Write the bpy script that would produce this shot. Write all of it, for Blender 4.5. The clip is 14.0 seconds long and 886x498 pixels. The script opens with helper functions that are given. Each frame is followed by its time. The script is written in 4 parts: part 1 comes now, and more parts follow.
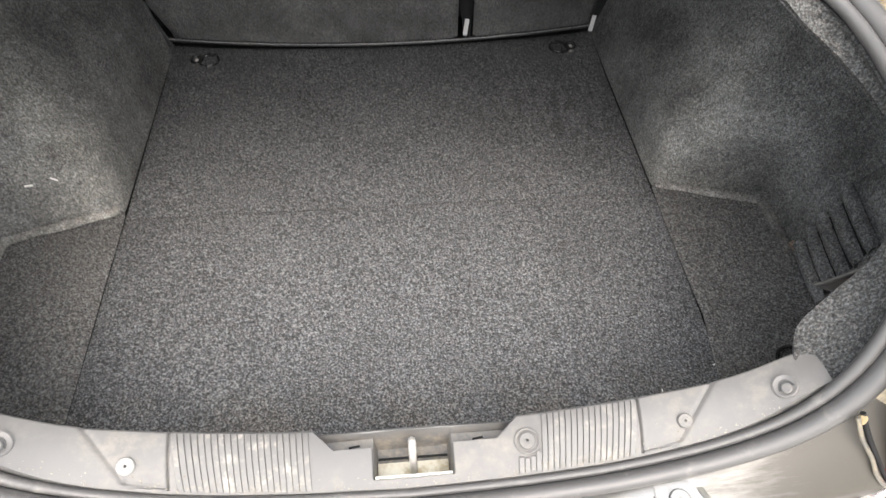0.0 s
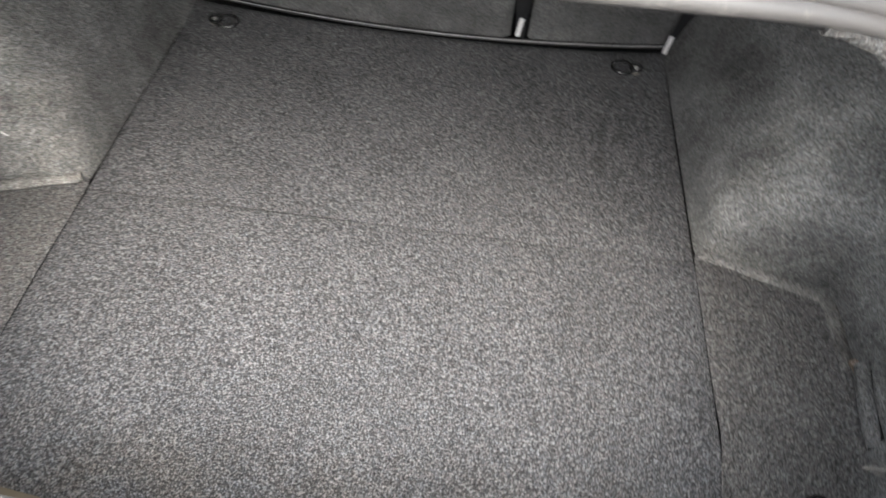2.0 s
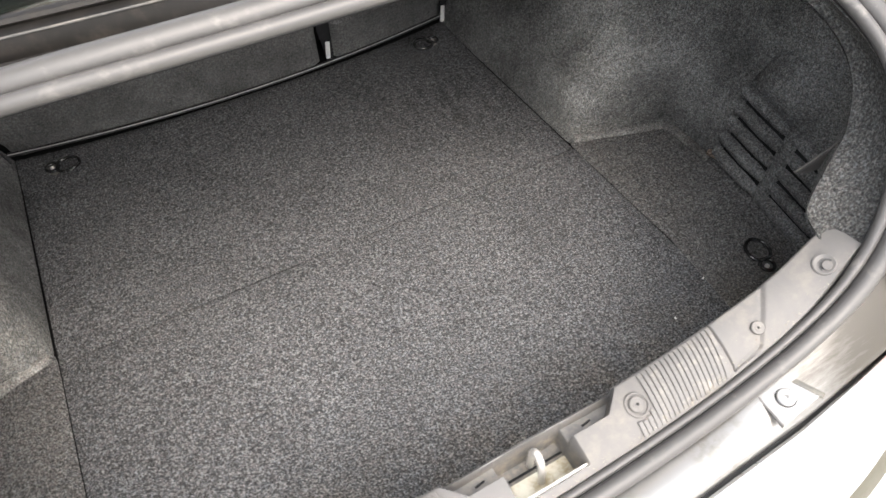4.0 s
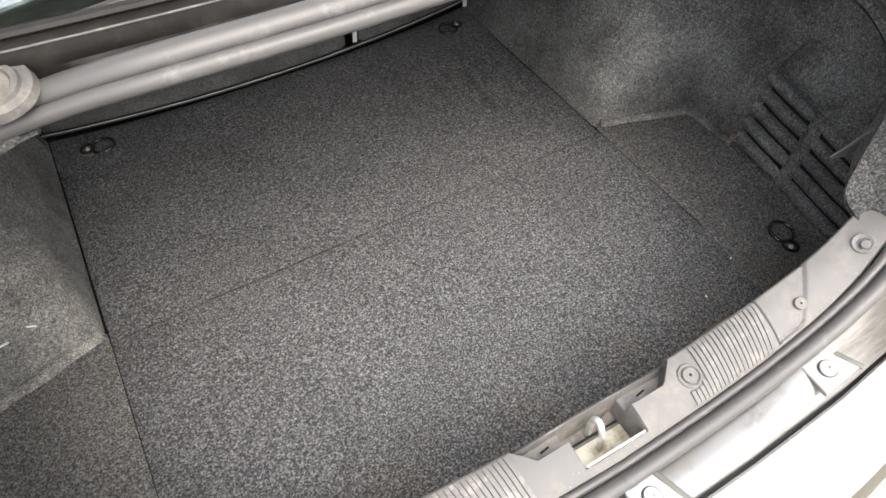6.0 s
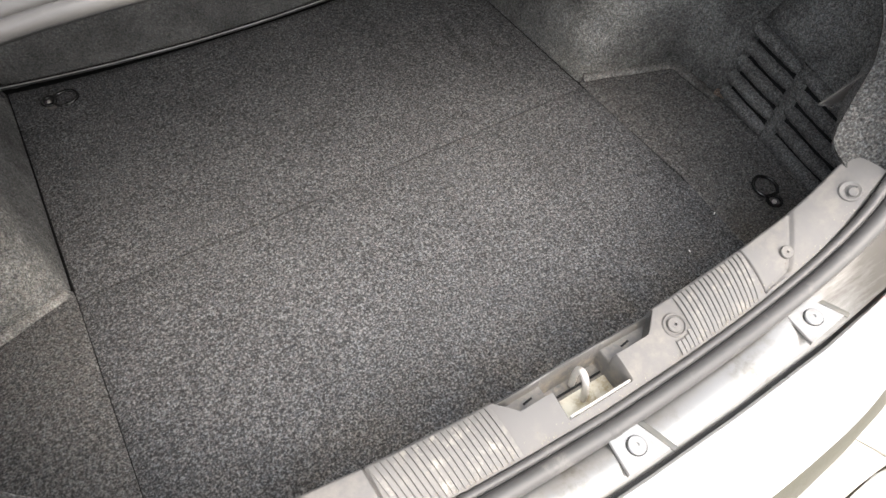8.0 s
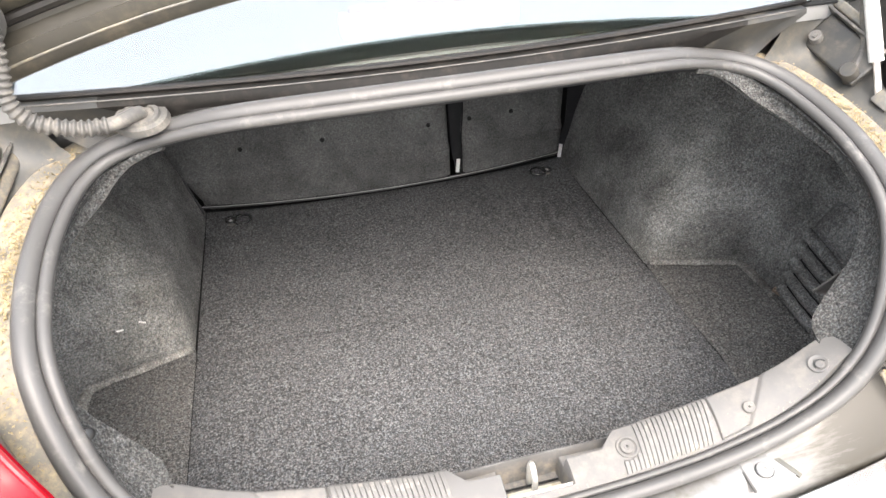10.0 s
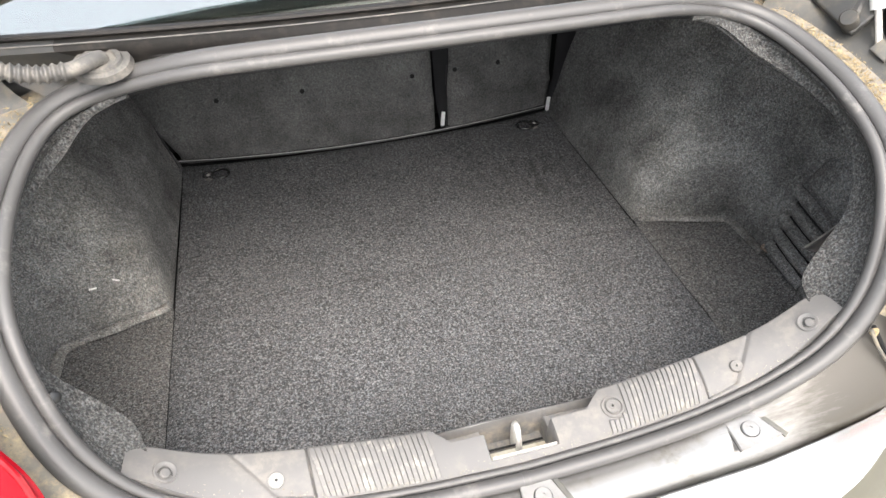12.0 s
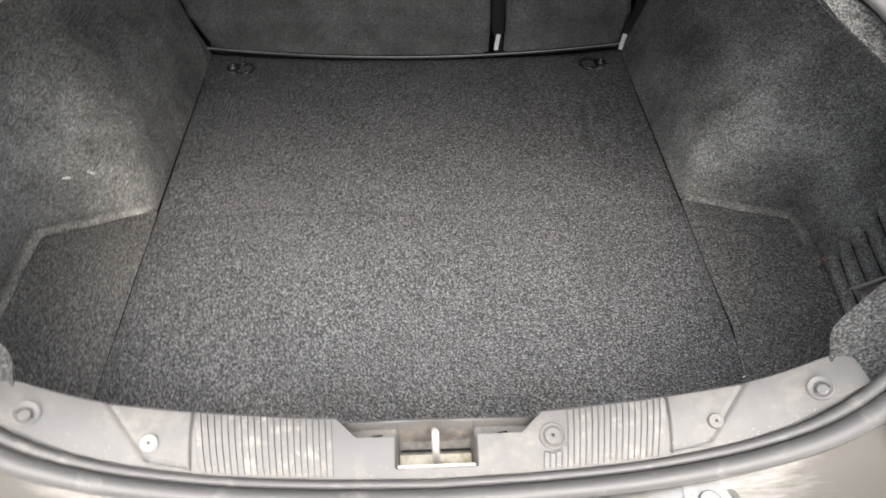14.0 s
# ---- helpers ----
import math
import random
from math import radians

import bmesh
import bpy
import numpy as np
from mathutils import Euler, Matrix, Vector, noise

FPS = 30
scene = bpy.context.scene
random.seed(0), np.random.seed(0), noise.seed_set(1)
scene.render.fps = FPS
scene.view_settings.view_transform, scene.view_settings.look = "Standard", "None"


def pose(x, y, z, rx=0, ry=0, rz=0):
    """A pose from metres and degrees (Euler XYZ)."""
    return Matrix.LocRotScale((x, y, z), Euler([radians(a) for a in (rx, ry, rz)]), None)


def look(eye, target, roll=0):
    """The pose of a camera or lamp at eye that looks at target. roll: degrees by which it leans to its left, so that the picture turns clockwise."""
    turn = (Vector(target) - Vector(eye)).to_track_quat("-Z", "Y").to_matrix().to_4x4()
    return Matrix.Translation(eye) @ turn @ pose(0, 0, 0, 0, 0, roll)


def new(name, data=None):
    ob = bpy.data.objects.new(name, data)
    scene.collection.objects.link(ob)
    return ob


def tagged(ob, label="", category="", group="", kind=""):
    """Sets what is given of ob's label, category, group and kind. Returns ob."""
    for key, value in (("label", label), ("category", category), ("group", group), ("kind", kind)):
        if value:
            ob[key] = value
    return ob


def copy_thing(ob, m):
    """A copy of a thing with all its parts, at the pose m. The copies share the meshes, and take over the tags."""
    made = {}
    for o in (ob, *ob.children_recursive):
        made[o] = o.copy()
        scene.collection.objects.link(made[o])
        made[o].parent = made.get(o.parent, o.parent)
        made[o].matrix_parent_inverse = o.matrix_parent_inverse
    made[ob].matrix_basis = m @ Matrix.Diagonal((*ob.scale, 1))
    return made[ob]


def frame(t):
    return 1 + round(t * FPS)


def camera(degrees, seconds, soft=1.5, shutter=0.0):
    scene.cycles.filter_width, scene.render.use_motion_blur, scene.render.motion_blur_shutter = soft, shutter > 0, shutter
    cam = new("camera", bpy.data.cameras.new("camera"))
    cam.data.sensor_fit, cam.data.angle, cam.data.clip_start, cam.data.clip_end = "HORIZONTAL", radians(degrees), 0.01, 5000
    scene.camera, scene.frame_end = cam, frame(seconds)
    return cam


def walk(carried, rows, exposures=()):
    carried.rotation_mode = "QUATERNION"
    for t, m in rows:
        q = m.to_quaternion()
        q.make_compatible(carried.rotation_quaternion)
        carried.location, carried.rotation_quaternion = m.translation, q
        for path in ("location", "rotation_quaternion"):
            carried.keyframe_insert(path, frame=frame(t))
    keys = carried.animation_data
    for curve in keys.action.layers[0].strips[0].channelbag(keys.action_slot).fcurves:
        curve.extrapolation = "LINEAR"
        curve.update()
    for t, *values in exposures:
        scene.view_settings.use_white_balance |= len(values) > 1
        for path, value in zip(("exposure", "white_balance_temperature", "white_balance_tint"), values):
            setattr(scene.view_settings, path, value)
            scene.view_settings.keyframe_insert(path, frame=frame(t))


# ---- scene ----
cam = camera(67.5, 14.0, 1.5, 0.3)
LIGHT = [(0.0, 1.92), (0.5, 1.78), (1.0, 1.82), (1.5, 2.06), (2.0, 2.23), (2.5, 2.35), (2.8, 2.08), (3.0, 2.09), (3.5, 1.74), (4.0, 1.88), (6.5, 1.82), (7.5, 1.82), (8.5, 1.68),
         (9.0, 2.07), (9.2, 2.31), (11.3, 2.05), (12.5, 1.97), (14.0, 1.90)]
PATH = [
    (0, (0.001, -0.245, 0.8), (0.134, 1.016, -0.746), 1.4),
    (0.5, (0.045, -0.175, 0.815), (0.098, 0.952, -0.836), 2.4),
    (1, (0.109, -0.127, 0.819), (-0.221, 0.986, -0.809), -2.9),
    (1.5, (0.157, -0.1, 0.769), (-0.275, 1.17, -0.715), 0.2),
    (2, (0.1, -0.082, 0.732), (0.061, 1.129, -0.86), 5.6),
    (2.5, (-0.023, -0.076, 0.719), (0.261, 1.013, -0.935), 7.2),
    (3, (-0.04, -0.127, 0.731), (0.387, 0.964, -0.89), 6.9),
    (3.5, (-0.028, -0.2, 0.754), (0.35, 0.81, -0.93), -1.0),
    (4, (-0.185, -0.168, 0.784), (0.415, 0.976, -0.743), -2.2),
    (4.2, (-0.22, -0.153, 0.785), (0.433, 0.95, -0.75), -0.6),
    (6.3, (-0.274, -0.146, 0.806), (0.347, 0.944, -0.752), -0.5),
    (6.5, (-0.28, -0.142, 0.802), (0.364, 0.946, -0.748), 0.5),
    (7, (-0.286, -0.148, 0.804), (0.342, 0.94, -0.753), 0.6),
    (7.5, (-0.287, -0.148, 0.793), (0.327, 0.911, -0.789), 0.5),
    (8, (-0.27, -0.151, 0.77), (0.372, 0.848, -0.839), 1.7),
    (8.5, (-0.262, -0.153, 0.752), (0.363, 0.874, -0.846), 2.5),
    (9, (-0.249, -0.227, 0.812), (0.324, 1.181, -0.488), -0.5),
    (9.2, (-0.23, -0.316, 0.83), (0.235, 1.232, -0.347), -3.0),
    (11.3, (-0.166, -0.436, 0.819), (0.136, 1.115, -0.407), -2.4),
    (11.5, (-0.167, -0.423, 0.818), (0.154, 1.118, -0.417), -2.1),
    (12, (-0.172, -0.386, 0.809), (0.189, 1.099, -0.481), -1.8),
    (12.5, (-0.181, -0.337, 0.803), (0.216, 1.098, -0.532), -0.8),
    (13, (-0.21, -0.248, 0.786), (0.24, 1.084, -0.636), -0.1),
    (13.5, (-0.119, -0.245, 0.779), (0.169, 1.105, -0.668), -1.7),
    (14, (-0.009, -0.275, 0.773), (0.065, 1.061, -0.713), 1.0),
]
walk(cam, [(t, look(eye, target, roll)) for t, eye, target, roll in PATH], [(t, e, 6450 if 2.9 < t < 12.2 else 6350, 10 if 2.9 < t < 12.2 else 9) for t, e in LIGHT])

# ---- world, sun ----
world = bpy.data.worlds.new("sky")
scene.world = world
world.use_nodes = True
wn = world.node_tree
sky = wn.nodes.new("ShaderNodeTexSky")
sky.sky_type = "NISHITA"
sky.sun_disc = False
SUN_EL, SUN_ROT = 54.0, 173.0
sky.sun_elevation, sky.sun_rotation = radians(SUN_EL), radians(SUN_ROT)
sky.air_density, sky.dust_density = 0.7, 9.0
sky.ozone_density = 1.0
cloud = wn.nodes.new("ShaderNodeMix")
cloud.data_type = "RGBA"
cloud.inputs[0].default_value = 0.5
cloud.inputs[7].default_value = (6.5, 6.7, 6.9, 1)
wn.links.new(sky.outputs["Color"], cloud.inputs[6])
wn.links.new(cloud.outputs[2], wn.nodes["Background"].inputs["Color"])
wn.nodes["Background"].inputs["Strength"].default_value = 0.15
sun_data = bpy.data.lights.new("sun", "SUN")
sun_data.energy, sun_data.angle, sun_data.color = 0.72, radians(80), (1.0, 0.985, 0.96)
sun = new("sun", sun_data)
sx = math.sin(radians(SUN_ROT)) * math.cos(radians(SUN_EL))
sy = math.cos(radians(SUN_ROT)) * math.cos(radians(SUN_EL))
sun.matrix_world = look((sx * 20, sy * 20, math.sin(radians(SUN_EL)) * 20), (0, 0, 0))


# ---- materials ----
def mat(name, rough=0.6, metal=0.0, base=(0.5, 0.5, 0.5)):
    m = bpy.data.materials.new(name)
    m.use_nodes = True
    b = m.node_tree.nodes["Principled BSDF"]
    b.inputs["Base Color"].default_value = (*base, 1)
    b.inputs["Roughness"].default_value = rough
    b.inputs["Metallic"].default_value = metal
    return m, m.node_tree, b


def node(nt, kind, **vals):
    n = nt.nodes.new(kind)
    for k, v in vals.items():
        n.inputs[k.replace("_", " ")].default_value = v
    return n


def noise_tex(nt, coord, scale, detail=3.0, rough=0.55, stretch=None):
    n = node(nt, "ShaderNodeTexNoise", Scale=scale, Detail=detail, Roughness=rough)
    src = coord.outputs["Object"]
    if stretch:
        mp = nt.nodes.new("ShaderNodeMapping")
        mp.inputs["Scale"].default_value = stretch
        nt.links.new(src, mp.inputs["Vector"])
        src = mp.outputs["Vector"]
    nt.links.new(src, n.inputs["Vector"])
    return n


def ramp(nt, src, stops):
    r = nt.nodes.new("ShaderNodeValToRGB")
    while len(r.color_ramp.elements) < len(stops):
        r.color_ramp.elements.new(0.5)
    for e, (p, c) in zip(r.color_ramp.elements, stops):
        e.position, e.color = p, (*c, 1) if len(c) == 3 else c
    nt.links.new(src, r.inputs["Fac"])
    return r


def mix(nt, kind, fac, a, b):
    m = nt.nodes.new("ShaderNodeMix")
    m.data_type, m.blend_type = "RGBA", kind
    for sock, v in ((m.inputs[0], fac), (m.inputs[6], a), (m.inputs[7], b)):
        if hasattr(v, "is_output"):
            nt.links.new(v, sock)
        elif isinstance(v, tuple):
            sock.default_value = (*v, 1)
        else:
            sock.default_value = v
    return m.outputs[2]


def bump(nt, b, src, strength, dist):
    k = node(nt, "ShaderNodeBump", Strength=strength, Distance=dist)
    nt.links.new(src, k.inputs["Height"])
    nt.links.new(k.outputs["Normal"], b.inputs["Normal"])


def carpet(name, dark, light, fleck, scale=430.0, mottle=0.35, height=0.0022, stain=None, lit_wear=(), dust=False):
    m, nt, b = mat(name, 0.95)
    b.inputs["Specular IOR Level"].default_value = 0.15
    tc = nt.nodes.new("ShaderNodeTexCoord")
    fine = noise_tex(nt, tc, scale, 2.0, 0.6)
    pile = noise_tex(nt, tc, scale * 0.42, 3.0, 0.65)
    wide = noise_tex(nt, tc, 9.0, 4.0, 0.6)
    col = ramp(nt, fine.outputs["Fac"], [(0.34, dark), (0.50, light), (0.66, fleck)]).outputs["Color"]
    tuft = ramp(nt, pile.outputs["Fac"], [(0.3, (0.45, 0.45, 0.45)), (0.7, (1.5, 1.5, 1.5))]).outputs["Color"]
    col = mix(nt, "MULTIPLY", 0.75, col, tuft)
    worn = ramp(nt, wide.outputs["Fac"], [(0.3, (1 - mottle,) * 3), (0.7, (1 + mottle * 0.6,) * 3)]).outputs["Color"]
    col = mix(nt, "MULTIPLY", 1.0, col, worn)
    warm = noise_tex(nt, tc, scale * 0.55, 2.0)
    tint = ramp(nt, warm.outputs["Fac"], [(0.36, (0.965, 1.0, 1.04)), (0.50, (0.995, 1.005, 0.995)), (0.64, (1.035, 0.993, 0.98))]).outputs["Color"]
    col = mix(nt, "MULTIPLY", 1.0, col, tint)
    if stain:
        away = nt.nodes.new("ShaderNodeVectorMath")
        away.operation = "DISTANCE"
        away.inputs[1].default_value = stain
        nt.links.new(tc.outputs["Object"], away.inputs[0])
        near = ramp(nt, away.outputs["Value"], [(0.02, (1, 1, 1)), (0.17, (0, 0, 0))]).outputs["Color"]
        blot = noise_tex(nt, tc, 26.0, 5.0, 0.7, (1.8, 0.7, 1.0))
        near = mix(nt, "MULTIPLY", 1.0, near, ramp(nt, blot.outputs["Fac"], [(0.44, (0, 0, 0)), (0.66, (0.55, 0.55, 0.55))]).outputs["Color"])
        col = mix(nt, "MIX", near, col, (0.016, 0.0155, 0.015))
    if dust:
        sep = nt.nodes.new("ShaderNodeSeparateXYZ")
        nt.links.new(tc.outputs["Object"], sep.inputs[0])
        near = ramp(nt, sep.outputs["Y"], [(0.07, (1, 1, 1)), (0.20, (0, 0, 0))]).outputs["Color"]
        spread = noise_tex(nt, tc, 12.0, 5.0, 0.65)
        near = mix(nt, "MULTIPLY", 1.0, near, ramp(nt, spread.outputs["Fac"], [(0.38, (0.1, 0.1, 0.1)), (0.62, (0.9, 0.9, 0.9))]).outputs["Color"])
        col = mix(nt, "MIX", near, col, mix(nt, "MULTIPLY", 1.0, col, (1.22, 1.08, 0.90)))
    # Lightened patches: rubbed pile and the light on the arch together.
    for at in lit_wear:
        away = nt.nodes.new("ShaderNodeVectorMath")
        away.operation = "DISTANCE"
        away.inputs[1].default_value = at
        nt.links.new(tc.outputs["Object"], away.inputs[0])
        rub = noise_tex(nt, tc, 22.0, 5.0, 0.7)
        near = ramp(nt, away.outputs["Value"], [(0.01, (1, 1, 1)), (0.14, (0, 0, 0))]).outputs["Color"]
        near = mix(nt, "MULTIPLY", 1.0, near, ramp(nt, rub.outputs["Fac"], [(0.36, (0.15, 0.15, 0.15)), (0.62, (1, 1, 1))]).outputs["Color"])
        col = mix(nt, "MIX", near, col, mix(nt, "MULTIPLY", 1.0, col, (1.55, 1.53, 1.46)))
    nt.links.new(col, b.inputs["Base Color"])
    add = nt.nodes.new("ShaderNodeMath")
    add.operation = "ADD"
    nt.links.new(fine.outputs["Fac"], add.inputs[0])
    nt.links.new(pile.outputs["Fac"], add.inputs[1])
    bump(nt, b, add.outputs[0], 0.9, height)
    return m


def plastic(name, base, rough, dirt, grain=900.0, dirt_scale=14.0, metal=0.0, lo=0.5, hi=0.72, gr=0.0004, gloss=0.5):
    m, nt, b = mat(name, rough, metal, base)
    b.inputs["Specular IOR Level"].default_value = gloss
    tc = nt.nodes.new("ShaderNodeTexCoord")
    d = noise_tex(nt, tc, dirt_scale, 6.0, 0.68)
    f = noise_tex(nt, tc, grain, 2.0)
    s = noise_tex(nt, tc, 75.0, 4.0, 0.7)
    k = ramp(nt, d.outputs["Fac"], [(lo, (0, 0, 0)), (hi, (1, 1, 1))]).outputs["Color"]
    k2 = ramp(nt, s.outputs["Fac"], [(0.42, (0.25, 0.25, 0.25)), (0.62, (1, 1, 1))]).outputs["Color"]
    k = mix(nt, "MULTIPLY", 1.0, k, k2)
    col = mix(nt, "MIX", k, base, dirt)
    nt.links.new(col, b.inputs["Base Color"])
    r = ramp(nt, k, [(0.0, (rough,) * 3), (1.0, (min(1, rough + 0.3),) * 3)]).outputs["Color"]
    nt.links.new(r, b.inputs["Roughness"])
    bump(nt, b, f.outputs["Fac"], 0.35, gr)
    return m


M = {}
# Paler arch patches: rubbed felt plus light caught by the shoulders, painted in.
WORN_LIT = [(-0.478, 0.545, 0.18), (0.482, 0.565, 0.21), (-0.455, 0.515, 0.03), (0.455, 0.518, 0.03), (-0.50, 0.60, 0.29)]
M["mat"] = carpet("floor_carpet", (0.037, 0.037, 0.038), (0.092, 0.093, 0.095), (0.222, 0.224, 0.227), 400.0, 0.14, 0.0015, (0.308, 0.72, 0.006), (), True)
M["side"] = carpet("side_carpet", (0.080, 0.080, 0.076), (0.161, 0.160, 0.154), (0.29, 0.287, 0.275), 470.0, 0.50, 0.0016, None, WORN_LIT)
M["side_floor"] = carpet("side_floor_carpet", (0.048, 0.047, 0.046), (0.112, 0.109, 0.105), (0.225, 0.221, 0.213), 400.0, 0.14, 0.0015, None, (), True)
# Toned below the lining's carpet to offset the strong light the flap catches.
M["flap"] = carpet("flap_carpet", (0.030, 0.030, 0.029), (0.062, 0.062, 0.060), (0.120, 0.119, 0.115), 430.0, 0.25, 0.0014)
M["ridge"] = carpet("worn_ridge_carpet", (0.135, 0.131, 0.122), (0.265, 0.257, 0.24), (0.43, 0.42, 0.392), 470.0, 0.65)
M["fray"] = carpet("frayed_tan_felt", (0.12, 0.088, 0.066), (0.27, 0.205, 0.16), (0.42, 0.34, 0.28), 420.0, 0.4)
M["seat"] = carpet("seat_back_carpet", (0.075, 0.075, 0.073), (0.114, 0.114, 0.112), (0.165, 0.165, 0.161), 640.0, 0.4, 0.0012)
M["trim"] = plastic("sill_plastic", (0.122, 0.119, 0.115), 0.50, (0.205, 0.19, 0.168), lo=0.46, gloss=0.4)
nt, b = M["trim"].node_tree, M["trim"].node_tree.nodes["Principled BSDF"]
tc = nt.nodes.new("ShaderNodeTexCoord")
sep = nt.nodes.new("ShaderNodeSeparateXYZ")
nt.links.new(tc.outputs["Object"], sep.inputs[0])
low = ramp(nt, sep.outputs["Z"], [(0.158, (1, 1, 1)), (0.176, (0, 0, 0))]).outputs["Color"]
soil = noise_tex(nt, tc, 70.0, 5.0, 0.7)
low = mix(nt, "MULTIPLY", 1.0, low, ramp(nt, soil.outputs["Fac"], [(0.44, (0, 0, 0)), (0.66, (0.6, 0.6, 0.6))]).outputs["Color"])
nt.links.new(mix(nt, "MIX", low, b.inputs["Base Color"].links[0].from_socket, (0.30, 0.262, 0.20)), b.inputs["Base Color"])
M["rib"] = plastic("rib_plastic", (0.135, 0.131, 0.125), 0.50, (0.31, 0.287, 0.25), dirt_scale=60.0, lo=0.50, hi=0.70, gloss=0.4)
M["rib_worn"] = plastic("scuffed_rib_plastic", (0.137, 0.133, 0.127), 0.5, (0.33, 0.31, 0.275), dirt_scale=75.0, lo=0.50, hi=0.68, gloss=0.4)
M["rubber"] = plastic("seal_rubber", (0.074, 0.072, 0.070), 0.38, (0.20, 0.19, 0.175), dirt_scale=22.0, lo=0.55)
M["paint"] = plastic("silver_paint", (0.36, 0.355, 0.345), 0.36, (0.20, 0.18, 0.15), 1400.0, 9.0, 0.75, 0.45, 0.72, 0.0001)
# Dirt over a copy of the silver paint, darkened for the gutter's shade.
M["paint_dirty_shade"] = plastic("shaded_dirty_paint", (0.105, 0.106, 0.098), 0.40, (0.235, 0.205, 0.15), 1400.0, 14.0, 0.3, 0.44, 0.70, 0.0003)
M["flange"] = plastic("dusty_flange_paint", (0.10, 0.10, 0.095), 0.42, (0.27, 0.228, 0.158), 1400.0, 24.0, 0.2, 0.38, 0.62, 0.0004)
M["ledge"] = plastic("sandy_ledge_paint", (0.15, 0.145, 0.132), 0.6, (0.40, 0.33, 0.215), 1400.0, 26.0, 0.0, 0.33, 0.58, 0.0005)
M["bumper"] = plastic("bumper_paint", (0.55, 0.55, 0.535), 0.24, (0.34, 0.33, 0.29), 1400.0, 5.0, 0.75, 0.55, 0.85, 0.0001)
# Far darker than the lid's silver skin, with patches of tan dust.
M["lid"] = plastic("dark_lid_paint", (0.038, 0.035, 0.028), 0.42, (0.115, 0.096, 0.066), 1400.0, 12.0, 0.2, 0.46, 0.72, 0.0003)
m = plastic("lip_paint", (0.29, 0.285, 0.275), 0.30, (0.17, 0.155, 0.13), 1400.0, 11.0, 0.7, 0.45, 0.72, 0.0001)
nt, b = m.node_tree, m.node_tree.nodes["Principled BSDF"]
tc = nt.nodes.new("ShaderNodeTexCoord")
sep = nt.nodes.new("ShaderNodeSeparateXYZ")
nt.links.new(tc.outputs["Object"], sep.inputs[0])
# Darkening towards the ends: streaks of grime mixed with a painted dark reflection.
far = nt.nodes.new("ShaderNodeMath")
far.operation = "ABSOLUTE"
nt.links.new(sep.outputs["X"], far.inputs[0])
smear = noise_tex(nt, tc, 14.0, 6.0, 0.7, (0.5, 4.0, 1.0))
off = nt.nodes.new("ShaderNodeMath")
off.operation = "MULTIPLY_ADD"
off.inputs[1].default_value = 0.30
nt.links.new(smear.outputs["Fac"], off.inputs[0])
nt.links.new(far.outputs[0], off.inputs[2])
grimy_reflection = ramp(nt, off.outputs[0], [(0.35, (0, 0, 0)), (0.50, (1, 1, 1))]).outputs["Color"]
nt.links.new(mix(nt, "MIX", grimy_reflection, b.inputs["Base Color"].links[0].from_socket, (0.052, 0.047, 0.038)), b.inputs["Base Color"])
for key, stops in (("Metallic", [(0.0, (0.7, 0.7, 0.7)), (1.0, (0.1, 0.1, 0.1))]), ("Roughness", [(0.0, (0.30, 0.30, 0.30)), (1.0, (0.52, 0.52, 0.52))])):
    nt.links.new(ramp(nt, grimy_reflection, stops).outputs["Color"], b.inputs[key])
M["lip"] = m
# Darker copy of the bumper paint; the rear face's shade is in the colour.
M["bumper_face"] = plastic("shaded_bumper_paint", (0.070, 0.068, 0.050), 0.5, (0.105, 0.099, 0.074), 1400.0, 6.0, 0.1, 0.4, 0.8, 0.0002)
M["header"] = plastic("header_black", (0.012, 0.011, 0.010), 0.45, (0.045, 0.039, 0.032), 1200.0, 40.0, lo=0.48, gloss=0.2)
M["black"] = plastic("black_plastic", (0.012, 0.012, 0.012), 0.32, (0.03, 0.03, 0.03))
M["webbing"] = plastic("woven_webbing", (0.014, 0.014, 0.015), 0.8, (0.024, 0.024, 0.025), 900.0, 30.0, gr=0.0008, gloss=0.2)
M["shelf"] = plastic("shelf_panel", (0.26, 0.26, 0.255), 0.6, (0.18, 0.175, 0.165))
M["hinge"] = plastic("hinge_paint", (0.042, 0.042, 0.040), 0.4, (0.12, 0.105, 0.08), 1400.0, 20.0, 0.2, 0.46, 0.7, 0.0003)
# Pocket paint: grime over a base darkened for the shade there.
M["pocket"] = plastic("shaded_grimy_pocket", (0.070, 0.072, 0.066), 0.40, (0.15, 0.13, 0.095), 1400.0, 10.0, 0.3, 0.44, 0.70, 0.0003)
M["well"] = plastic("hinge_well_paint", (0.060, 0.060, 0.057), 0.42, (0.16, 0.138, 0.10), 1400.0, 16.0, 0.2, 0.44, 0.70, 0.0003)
# Near-black; in slots, holes and gaps it stands in for the shade inside.
M["void"] = plastic("near_black", (0.006, 0.006, 0.006), 0.9, (0.01, 0.01, 0.01))
M["metal"] = plastic("striker_steel", (0.78, 0.76, 0.72), 0.42, (0.45, 0.38, 0.28), metal=0.6, dirt_scale=60.0)
M["plate"] = plastic("rusty_plate", (0.58, 0.555, 0.46), 0.5, (0.36, 0.30, 0.19), metal=0.4, dirt_scale=60.0, lo=0.4, hi=0.6)
M["chrome"] = mat("buckle_chrome", 0.35, 0.35, (0.85, 0.85, 0.84))[0]
M["board"] = plastic("brown_board", (0.17, 0.138, 0.092), 0.8, (0.10, 0.08, 0.052), 500.0, 30.0)
M["ring"] = plastic("ring_steel", (0.022, 0.022, 0.022), 0.16, (0.03, 0.03, 0.03), gloss=0.8)
